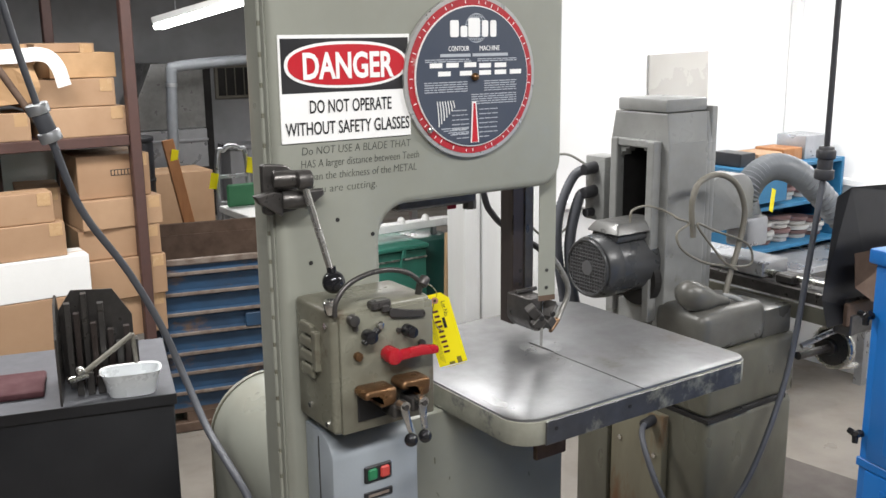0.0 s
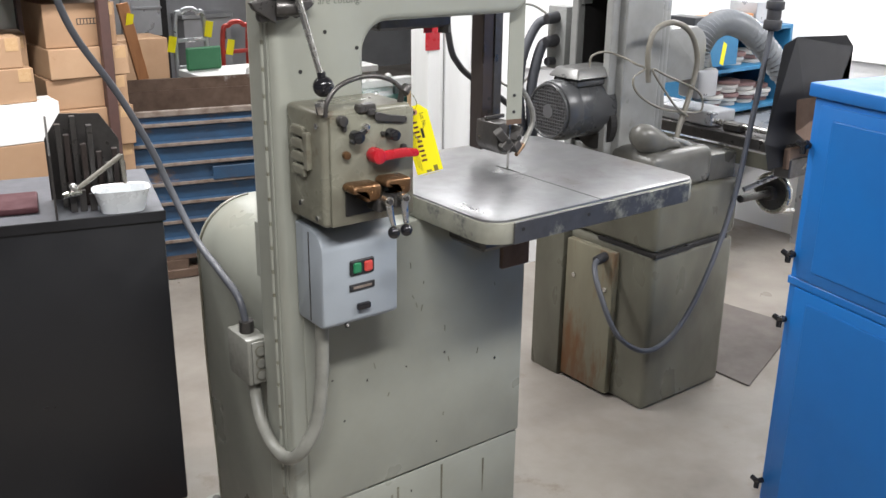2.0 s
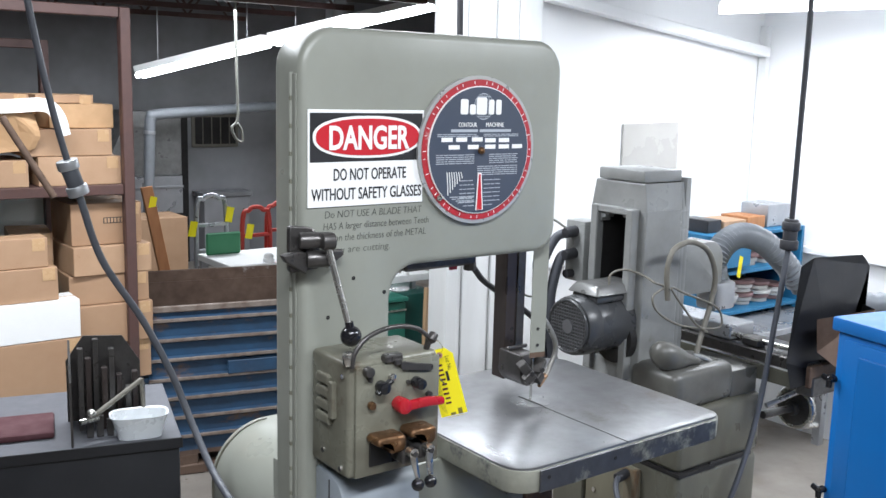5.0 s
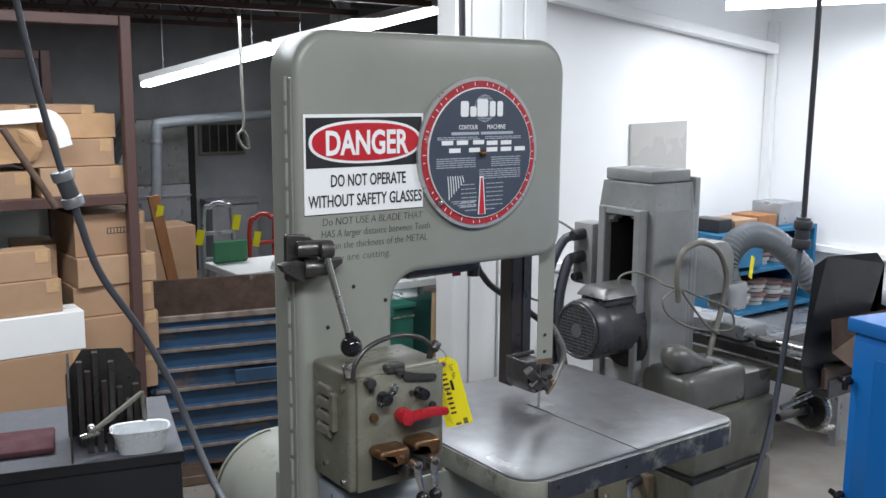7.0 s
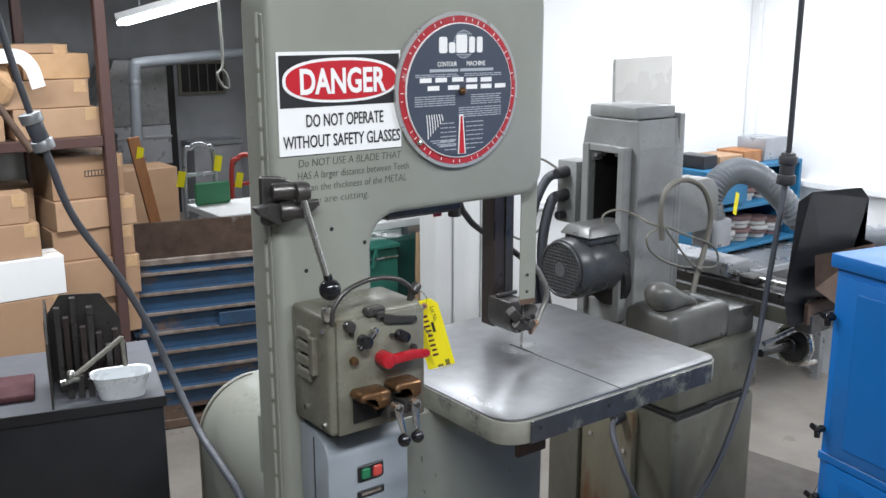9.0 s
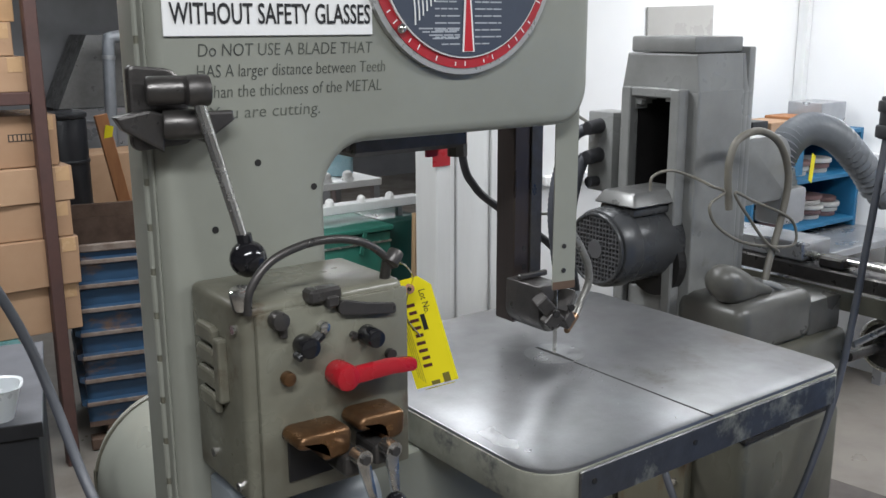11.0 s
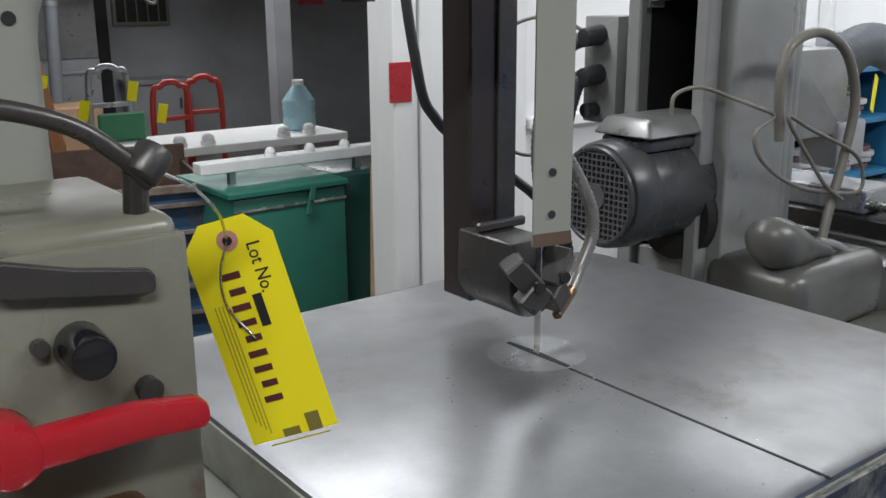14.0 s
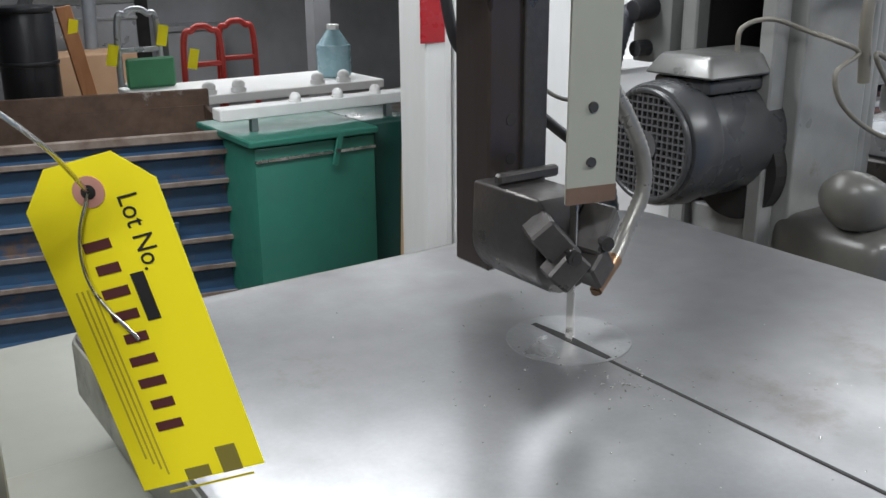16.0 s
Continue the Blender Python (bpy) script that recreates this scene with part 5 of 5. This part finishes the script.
part("lower_cord", tube([(-0.233, 0.6, 1.515), (-0.188, 0.6, 1.365), (-0.105, 0.59, 1.22), (-0.05, 0.56, 1.09), (-0.025, 0.51, 0.985), (-0.02, 0.40, 0.90), (-0.022, 0.28, 0.862), (-0.018, 0.20, 0.825), (-0.014, 0.175, 0.77)], 0.0082, 12), CABLEG, cord, "", 60)
jb = thing("junction_box", (-0.012, 0.17, 0.65), "grey steel junction box with round knockouts on the saw side", "junction box")
part("box", box(-0.038, 0.012, 0.125, 0.225, 0.645, 0.752, 0.005, 2), CONDUIT, jb, "", 40)
part("lid", box(-0.030, 0.008, 0.119, 0.126, 0.650, 0.747, 0.003, 2), CONDUIT, jb, "", 40)
for z in (0.726, 0.698, 0.670):
    part("knockout", rod((-0.011, 0.1195, z), (-0.011, 0.1165, z), 0.0125, seg=20), GREEN_DARK, jb)
    part("knockout_disc", rod((-0.011, 0.1170, z), (-0.011, 0.1155, z), 0.0105, seg=20), CONDUIT, jb)
part("gland", rod((-0.014, 0.175, 0.75), (-0.014, 0.175, 0.778), 0.016, seg=12), IRON, jb)
part("conduit", tube([(-0.016, 0.150, 0.648), (-0.018, 0.140, 0.61), (-0.026, 0.104, 0.570), (-0.030, 0.050, 0.540), (-0.030, -0.015, 0.537), (-0.018, -0.060, 0.570), (0.016, -0.066, 0.630), (0.034, -0.062, 0.730), (0.042, -0.055, 0.85)], 0.0135, 14, 10, ribs=0.0006), CONDUIT, jb, "grey flexible conduit", 60)
part("hanging_cable", tube([(1.13, 1.06, TOP), (1.14, 1.03, 1.6), (1.165, 1.0, 1.23), (1.21, 1.0, 1.13), (1.29, 1.0, 1.065), (1.40, 0.98, 0.99), (1.47, 0.93, 0.9), (1.49, 0.85, 0.7), (1.47, 0.76, 0.5)], 0.011, 10), CABLE, gr, "black drop cable", 60)

# ---- blue corrugated scrap bin ----
UM = pose(0.52, 2.36, 0, 0, 0, -13)
tub = thing("scrap_bin", (1.0, 2.6, FLOOR), "rusty blue corrugated steel scrap bin with angle rims", "scrap bin")
Z0, Z1 = 0.16, 0.80


def ribbed_wall(name, length, m):
    pts = [(0.0, Z0)]
    n = 7
    step = (Z1 - Z0 - 0.03) / n
    for k in range(n):
        z = Z0 + k * step
        pts += [(0.0, z + 0.012), (0.0, z + step - 0.03), (-0.02, z + step - 0.02), (-0.02, z + step - 0.006), (0.0, z + step)]
    pts += [(0.0, Z1), (0.012, Z1), (0.012, Z0)]
    return part(name, prism(pts, 0.0, length, "yz", m=m), TUBBLUE, tub)


ribbed_wall("side", 0.74, UM)
ribbed_wall("side", 0.6, UM @ pose(0, 0.6, 0, 0, 0, -90))
part("back", box(0, 0.74, 0.588, 0.6, Z0, Z1, m=UM), RUST, tub)
part("end", box(0.728, 0.74, 0, 0.6, Z0, Z1, m=UM), RUST, tub)
part("bottom", box(0, 0.74, 0, 0.6, Z0 - 0.02, Z0, m=UM), RUST, tub)
for k in range(7):
    z = Z0 + (k + 1) * (Z1 - Z0 - 0.03) / 7 - 0.013
    part("rib_edge", box(-0.004, 0.74, -0.0245, -0.0195, z - 0.008, z + 0.008, 0.002, m=UM), RIB, tub)
part("rim", box(-0.012, 0.75, -0.016, 0.0, Z1 - 0.01, Z1 + 0.018, 0.004, m=UM), RIB, tub)
part("rim", box(-0.012, 0.0, -0.016, 0.61, Z1 - 0.01, Z1 + 0.018, 0.004, m=UM), RUST, tub)
part("rim", box(-0.012, 0.75, 0.598, 0.612, Z1 - 0.01, Z1 + 0.055, 0.004, m=UM), RUST, tub)
part("plate", box(0.33, 0.55, -0.03, -0.022, 0.50, 0.56, 0.003, m=UM), TUBBLUE, tub)
for fx in (0.06, 0.52):
    part("skid", box(fx, fx + 0.14, 0.0, 0.6, FLOOR, Z0 - 0.02, 0.004, m=UM), RUST, tub)
part("skid_tube", box(0.0, 0.74, -0.01, 0.05, FLOOR + 0.002, FLOOR + 0.045, 0.004, m=UM), RUST, tub)

# ---- storage rack with cartons ----
rk = thing("storage_rack", (0.0, 2.6, FLOOR), "brown welded steel storage rack loaded with cartons", "storage rack")
for ux, uy, top in ((0.412, 2.27, 2.04), (0.30, 3.05, 1.93), (-1.2, 2.27, 2.04), (-1.2, 3.05, 1.93)):
    part("upright", box(ux, ux + 0.042, uy, uy + 0.042, FLOOR, top, 0.003), RACK, rk)
for uy, z in ((2.27, 2.0), (3.05, 1.89), (2.27, 1.31), (3.05, 1.31)):
    part("beam", box(-1.158, 0.409 if uy < 2.5 else 0.297, uy + 0.003, uy + 0.039, z, z + 0.04, 0.003), RACK, rk)
part("deck", box(-1.15, 0.455, 2.316, 3.045, 1.325, 1.347, 0.002), RACK, rk)
part("brace", box(-0.01, 0.02, 2.75, 2.78, 0.5, 1.31, 0.002), RACK, rk)
part("deck", box(-1.2, 0.30, 2.1, 3.05, 0.515, 0.535, 0.002), surface("glass_edge_board", (0.12, 0.32, 0.34), 0.3), rk)
part("leg", box(-1.1, -1.05, 2.15, 2.2, FLOOR, 0.515), RACK, rk)
part("leg", box(0.2, 0.25, 2.15, 2.2, FLOOR, 0.515), RACK, rk)


def carton(x0, x1, y0, y1, z0, z1, material=CARD, yaw=0.0, printed=False, tape=True, label="closed brown cardboard carton on the storage rack"):
    c = ((x0 + x1) / 2, (y0 + y1) / 2, z0)
    m = pose(c[0], c[1], 0, 0, 0, yaw) @ Matrix.Translation((-c[0], -c[1], 0))
    t = thing("carton", c, label, "cardboard box", "cartons on the rack")
    bm = box(x0, x1, y0, y1, z0 + 0.001, z1 - 0.001, 0.003, 2, m=m)
    for v in bm.verts:
        v.co += Vector([0.004 * noise.noise(v.co * 9 + Vector((i * 7, 0, 0))) for i in range(3)]) * 0.6
    part("box", bm, material, t)
    part("flap_seam", box(x0 + 0.002, x1 - 0.002, (y0 + y1) / 2 - 0.002, (y0 + y1) / 2 + 0.002, z1 - 0.002, z1, m=m), CARDTAPE, t)
    if tape and material is CARD:
        part("tape", box(x1 - 0.055, x1 - 0.01, y0 - 0.0012, y0 + 0.001, z1 - 0.05, z1 - 0.003, m=m), CARDTAPE, t)
        part("tape", box(x1 - 0.001, x1 + 0.0012, (y0 + y1) / 2 - 0.03, (y0 + y1) / 2 + 0.03, z0 + 0.004, z1 - 0.004, m=m), CARDTAPE, t)
    if printed:
        xa = x0 + 0.45 * (x1 - x0)
        part("print_frame", box(xa, xa + 0.095, y0 - 0.0014, y0 + 0.001, (z0 + z1) / 2 + 0.002, (z0 + z1) / 2 + 0.026, m=m), INK, t)
        for k in range(7):
            part("print_cell", box(xa + 0.004 + k * 0.013, xa + 0.013 + k * 0.013, y0 - 0.002, y0, (z0 + z1) / 2 + 0.005, (z0 + z1) / 2 + 0.023, m=m), CARD, t)
    return t


carton(0.215, 0.495, 2.33, 2.62, 1.103, 1.272, printed=True)
carton(0.205, 0.52, 2.30, 2.62, 0.985, 1.103, yaw=2)
carton(0.20, 0.515, 2.31, 2.62, 0.864, 0.985, yaw=-2)
carton(0.19, 0.52, 2.29, 2.62, 0.70, 0.864)
carton(0.21, 0.515, 2.31, 2.62, 0.535, 0.70)
carton(-0.35, 0.19, 2.14, 2.28, 0.537, 0.785)
carton(-0.35, 0.185, 2.14, 2.28, 0.785, 0.935, WHITECARD, label="white carton between brown cartons on the rack")
carton(-0.35, 0.115, 2.16, 2.28, 0.935, 1.062)
carton(-0.4, 0.085, 2.17, 2.28, 1.062, 1.175)
carton(0.03, 0.19, 2.45, 2.7, 0.94, 1.15, yaw=-8)
carton(0.1, 0.415, 2.32, 2.6, 1.348, 1.462)
carton(0.05, 0.385, 2.33, 2.6, 1.462, 1.568)
carton(0.15, 0.40, 2.36, 2.6, 1.568, 1.665, PAPER, yaw=3, label="crumpled kraft-wrapped carton on the rack")
carton(0.12, 0.34, 2.40, 2.6, 1.665, 1.70)
carton(-0.4, 0.065, 2.32, 2.6, 1.348, 1.452)
carton(-0.45, 0.10, 2.42, 2.6, 1.60, 1.70, yaw=2)
wrap = box(-0.12, 0.10, 2.31, 2.5, 1.50, 1.66, 0.0)
bmesh.ops.subdivide_edges(wrap, edges=wrap.edges[:], cuts=7, use_grid_fill=True)
for v in wrap.verts:
    v.co += Vector([0.05 * noise.noise(v.co * 9 + Vector((i * 11, 3, 0))) for i in range(3)])
single("kraft_paper", wrap, PAPER, "crumpled brown kraft wrapping paper on the rack", "packing paper")
pw = tube([(-0.3, 2.30, 1.64), (0.0, 2.28, 1.655), (0.12, 2.27, 1.66), (0.165, 2.26, 1.62), (0.185, 2.26, 1.545)], 0.028, 10, 6, flat=0.14)
single("paper_strip", pw, PAPERW, "white paper strip draped over cartons", "packing paper", smooth=60)
single("wooden_pole", rod((-0.05, 2.18, 1.62), (0.115, 2.17, 1.325), 0.013, seg=14), RUST, "weathered brown pole leaning on the rack", "pole", smooth=40)
single("white_panel", box(-0.6, 0.36, 3.12, 3.14, 0.85, 1.30), PAPERW, "white sheet panel behind the rack", "panel")

# ---- rear hall ----
fan = thing("hand_truck", (1.6, 4.3, FLOOR), "aluminium hand truck with a hoop handle", "hand truck", "hand trucks")


def hand_truck(root, x, y, h, w, material):
    part("frame", tube([(x, y, FLOOR + 0.02), (x, y, h - 0.12), (x + 0.05, y, h - 0.02), (x + w / 2, y, h), (x + w - 0.05, y, h - 0.02), (x + w, y, h - 0.12), (x + w, y, FLOOR + 0.02)], 0.016, 10, 8), material, root, "", 60)
    for k in range(4):
        z = h - 0.18 - k * 0.17
        part("cross_bar", box(x, x + w, y - 0.012, y + 0.012, z - 0.025, z, 0.004), material, root)
    part("toe_plate", box(x, x + w, y - 0.18, y, FLOOR, FLOOR + 0.01), material, root)
    for wx in (x - 0.03, x + w + 0.03):
        part("wheel", rod((wx - 0.015, y + 0.06, FLOOR + 0.1), (wx + 0.015, y + 0.06, FLOOR + 0.1), 0.1, seg=20, bevel=0.01), BLACK, root, "", 40)


hand_truck(fan, 1.53, 4.3, 1.04, 0.20, ALU)
fan2 = thing("hand_truck", (1.88, 4.35, FLOOR), "red tubular hand truck", "hand truck", "hand trucks")
hand_truck(fan2, 1.87, 4.35, 0.94, 0.2, TRUCKRED)
fan3 = thing("hand_truck", (2.1, 4.4, FLOOR), "red tubular hand truck", "hand truck", "hand trucks")
hand_truck(fan3, 2.10, 4.45, 0.95, 0.2, TRUCKRED)
for sx, sz, sy in ((1.45, 0.79, 4.25), (1.70, 0.87, 4.25), (1.865, 0.74, 4.3), (1.485, 0.86, 5.073)):
    single("paper_tag", box(sx, sx + 0.05, sy, sy + 0.003, sz, sz + 0.1, m=pose(sx, sy, sz, 0, 12, 0) @ Matrix.Translation((-sx, -sy, -sz))), YELLOW, "yellow paper lot tag hung on the equipment", "paper tag", "yellow lot tags")
tb2 = thing("packing_table", (1.9, 3.85, FLOOR), "white topped packing table with a steel frame", "table")
part("top", box(1.45, 2.6, 3.6, 4.1, 0.66, 0.70, 0.004), WHITE, tb2)
for bx in (1.48, 2.57):
    for by in (3.63, 4.07):
        part("leg", box(bx - 0.02, bx + 0.02, by - 0.02, by + 0.02, FLOOR, 0.66), ALU, tb2)
for k, bx in enumerate((1.72, 1.86, 2.26, 2.40)):
    single("bench_casting", ball((bx, 3.65, 0.73), 0.03, 0.9, bm=rod((bx, 3.65, 0.70), (bx, 3.65, 0.72), 0.035)), WHITE, "small white fitting on the packing table", "fitting", "fittings on the table", smooth=50)
single("green_sheet", box(1.47, 1.70, 4.0, 4.02, 0.70, 0.84, 0.01), surface("green_board", (0.05, 0.22, 0.10), 0.5, blotch=0.4, scale=8), "green board standing on the table", "board")

jug = thing("water_jug", (2.5, 3.85, 0.70), "pale blue translucent water jug standing on the packing table", "water jug")
JUG = surface("pale_blue_jug_plastic", (0.36, 0.55, 0.62), 0.3, blotch=0.3, scale=12, bump=0.0)
part("bottle", rod((2.46, 3.85, 0.701), (2.46, 3.85, 0.86), 0.085, seg=28, bevel=0.012), JUG, jug, "", 40)
part("shoulder", rod((2.46, 3.85, 0.855), (2.46, 3.85, 0.93), 0.08, 0.03, seg=28), JUG, jug, "", 40)
part("cap", rod((2.46, 3.85, 0.93), (2.46, 3.85, 0.955), 0.03, seg=20, bevel=0.003), WHITE, jug, "white cap", 40)

gm = thing("green_tank", (1.5, 2.15, FLOOR), "teal green steel coolant tank with a hinged lid", "tank")
part("body", box(1.2, 1.585, 1.98, 2.35, FLOOR, 0.795, 0.006, 2), BINGREEN, gm, "", 40)
part("side_tank", box(1.595, 1.78, 2.0, 2.4, FLOOR, 0.82, 0.006, 2), surface("dark_green_paint", (0.012, 0.06, 0.05), 0.4, blotch=0.4), gm, "dark green side tank", 40)
part("lid", box(1.18, 1.59, 1.965, 2.36, 0.80, 0.82, 0.004), BINGREEN, gm)
part("lid_band", box(1.2, 1.585, 1.975, 1.98, 0.755, 0.763), BRIGHT, gm)
part("stay", box(-0.01, 0.01, -0.004, 0.004, -0.03, 0.07, 0.003, m=pose(1.45, 1.968, 0.75, 0, 14, 0)), BINGREEN, gm)
part("stay_bolt", rod((1.452, 1.966, 0.765), (1.452, 1.958, 0.765), 0.006, seg=10), IRON, gm)
part("rail_leg", box(1.25, 1.27, 2.1, 2.12, 0.82, 0.86), ALU, gm)
part("rail_leg", box(1.7, 1.72, 2.1, 2.12, 0.82, 0.86), ALU, gm)
part("rail", box(1.15, 1.8, 2.08, 2.14, 0.86, 0.895, 0.003), BOARD, gm, "white steel rail across the tank")
for bx in (1.39, 1.53, 1.66):
    part("rail_knob", ball((bx, 2.1, 0.905), 0.017, 1.0, bm=rod((bx, 2.1, 0.893), (bx, 2.1, 0.9), 0.02)), WHITE, gm, "white rail knob", 50)
single("loose_plank", box(-0.035, 0.035, -0.01, 0.01, 0, 0.82, 0.002, m=pose(1.60, 1.83, FLOOR, -8, 7, 0)), WOOD, "pale pine plank leaning against the tank", "plank")
single("leaning_plank", box(-0.04, 0.04, -0.015, 0.015, 0, 0.99, 0.003, m=pose(1.64, 5.0, FLOOR, -6, -9, 0)), WOODO, "orange stained wooden plank leaning upright", "plank")
single("large_carton", box(1.62, 2.14, 6.0, 6.4, FLOOR, 0.66, 0.006, 2), CARD, "large flattened brown carton standing by the wall", "cardboard box")
brl = thing("barrel", (1.40, 5.7, FLOOR), "dark blue plastic barrel standing in the rear hall", "barrel")
part("body", rod((1.40, 5.7, FLOOR), (1.40, 5.7, 0.97), 0.165, seg=28, bevel=0.02), BLACKPAINT, brl, "", 40)
part("lid", rod((1.40, 5.7, 0.965), (1.40, 5.7, 1.0), 0.172, seg=28, bevel=0.008), BLACKPAINT, brl, "", 40)
for hz in (0.35, 0.66):
    part("hoop", rod((1.40, 5.7, hz), (1.40, 5.7, hz + 0.025), 0.172, seg=28, bevel=0.006), BLACKPAINT, brl, "", 40)
duct = thing("air_duct", (2.3, 6.8, FLOOR), "galvanised sheet air duct beside a round pipe", "air duct")
part("upper_duct", prism([(1.66, 0.94), (2.37, 0.94), (2.37, 1.50), (1.92, 1.50)], 6.7, 7.15, "xz", 0.004), surface("foil_insulation", (0.20, 0.20, 0.195), 0.4, 0.4, blotch=0.8, scale=14), duct)
part("lower_duct", box(1.74, 2.36, 6.66, 7.15, 0.60, 0.936, 0.004), ALU, duct)
part("duct_seam", box(1.735, 2.365, 6.645, 6.66, 0.83, 0.85, 0.002), ALU, duct)
part("pipe", tube([(1.93, 6.4, FLOOR), (1.955, 6.4, 0.658), (1.984, 6.4, 1.38), (2.0, 6.4, 1.45), (2.06, 6.4, 1.485), (2.799, 6.4, 1.54), (4.2, 6.4, 1.64)], 0.045, 14, 8), HOSE, duct, "", 60)
part("elbow_band", rod((1.980, 6.4, 1.32), (1.982, 6.4, 1.35), 0.05, seg=18), ALU, duct)
vent = thing("wall_vent", (3.0, FAR, 1.4), "framed louvre vent in the far wall", "vent", kind="structure")
part("frame", box(2.66, 3.13, FAR - 0.03, FAR - 0.004, 1.15, 1.465, 0.004), BEIGE, vent)
part("opening", box(2.69, 3.10, FAR - 0.034, FAR - 0.028, 1.18, 1.435), VOID, vent)
for k in range(4):
    part("slat", box(2.76 + 0.09 * k, 2.77 + 0.09 * k, FAR - 0.04, FAR - 0.03, 1.18, 1.435), BEIGE, vent)
single("dark_doorway", box(2.46, 2.62, FAR - 0.02, FAR - 0.004, FLOOR, 1.50), VOID, "narrow unlit gap in the far wall", "doorway", kind="structure")
shelf_case = thing("steel_cabinet", (2.9, FAR - 0.2, FLOOR), "grey steel cabinet with a lipped top against the wall", "cabinet")
part("body", box(2.66, 3.12, FAR - 0.3, FAR - 0.06, FLOOR, 0.70, 0.004), FARWALL, shelf_case)
part("top", box(2.64, 3.14, FAR - 0.32, FAR - 0.05, 0.70, 0.74, 0.004), ALU, shelf_case)
part("handle", box(3.05, 3.065, FAR - 0.312, FAR - 0.3, 0.5, 0.58), IRON, shelf_case)
single("hall_column", box(3.05, 3.17, 5.2, 5.32, FLOOR, TOP), FARWALL, "grey steel roof column", "column", kind="structure")
single("steel_stanchion", box(1.62, 1.70, BACK + 0.15, BACK + 0.23, FLOOR, TOP), WALL, "white painted post by the partition", "column", kind="structure")

# ---- roof ----
joists = thing("roof_joists", (0.5, 4.0, TOP), "dark steel bar joists under the roof deck", "roof joists", kind="structure")
for k in range(5):
    y = 2.9 + k * 0.95
    part("top_chord", box(LEFT, 3.0, y, y + 0.05, TOP - 0.06, TOP - 0.004), RACK, joists)
    part("bottom_chord", box(LEFT, 3.0, y, y + 0.05, TOP - 0.30, TOP - 0.26), RACK, joists)
    web = None
    for j in range(18):
        xx = LEFT + 0.38 * j
        web = rod((xx, y + 0.025, TOP - 0.28), (xx + 0.19, y + 0.025, TOP - 0.04), 0.01, seg=6, bm=web)
        web = rod((xx + 0.19, y + 0.025, TOP - 0.04), (xx + 0.38, y + 0.025, TOP - 0.28), 0.01, seg=6, bm=web)
    part("web", web, RACK, joists)
single("ceiling_panel", box(1.75, RIGHT - 0.004, -0.4, BACK - 0.004, 2.36, 2.38), CEILW, "pale ceiling panel over the grinder", "ceiling", kind="structure")


def bar_between(a, b, w, h):
    a, b = Vector(a), Vector(b)
    d = b - a
    m = Matrix.Translation(a) @ d.to_track_quat("Y", "Z").to_matrix().to_4x4()
    return box(-w / 2, w / 2, 0, d.length, -h / 2, h / 2, 0.004, m=m)


single("roof_beam", bar_between((1.95, BACK - 0.05, 2.155), (RIGHT - 0.04, BACK - 0.05, 1.985), 0.06, 0.05), WALL, "white painted beam along the partition", "beam", kind="structure")


def fixture(a, b, label, top=TOP):
    t = thing("fluorescent_fixture", a, label, "fluorescent light", "fluorescent lights")
    a, b = Vector(a), Vector(b)
    side = (b - a).cross(Vector((0, 0, 1))).normalized() * 0.045
    part("housing", bar_between(a + Vector((0, 0, 0.05)), b + Vector((0, 0, 0.05)), 0.18, 0.05), WALL, t)
    for p in (a.lerp(b, 0.15), a.lerp(b, 0.85)):
        part("hanger", rod(p + Vector((0, 0, 0.06)), (p.x, p.y, top), 0.006, seg=8), ALU, t)
    for s in (-1, 1):
        part("tube", rod(a + s * side, b + s * side, 0.02, seg=12), TUBE, t, "lit fluorescent tube", 60)


fixture((1.86, 6.25, 1.80), (2.55, 5.35, 2.06), "long lit fluorescent fixture in the rear hall")
fixture((2.58, 5.3, 2.07), (3.25, 4.15, 2.33), "long lit fluorescent fixture in the rear hall")
fixture((2.62, 1.15, 2.13), (3.25, 0.45, 2.17), "lit fluorescent fixture over the grinder", 2.36)
single("drop_cord", tube([(2.125, 5.0, TOP), (2.125 + 0.01, 5.0, 1.85), (2.125 + 0.015, 5.0, 1.52), (2.125 - 0.03, 5.0, 1.44), (2.125, 5.0, 1.36), (2.125 + 0.05, 5.0, 1.34), (2.125 + 0.045, 5.0, 1.42), (2.125 + 0.015, 5.0, 1.47)], 0.010, 8, 8), CONDUIT, "pale grey cord hanging from the roof in a loop", "power cord", smooth=60)
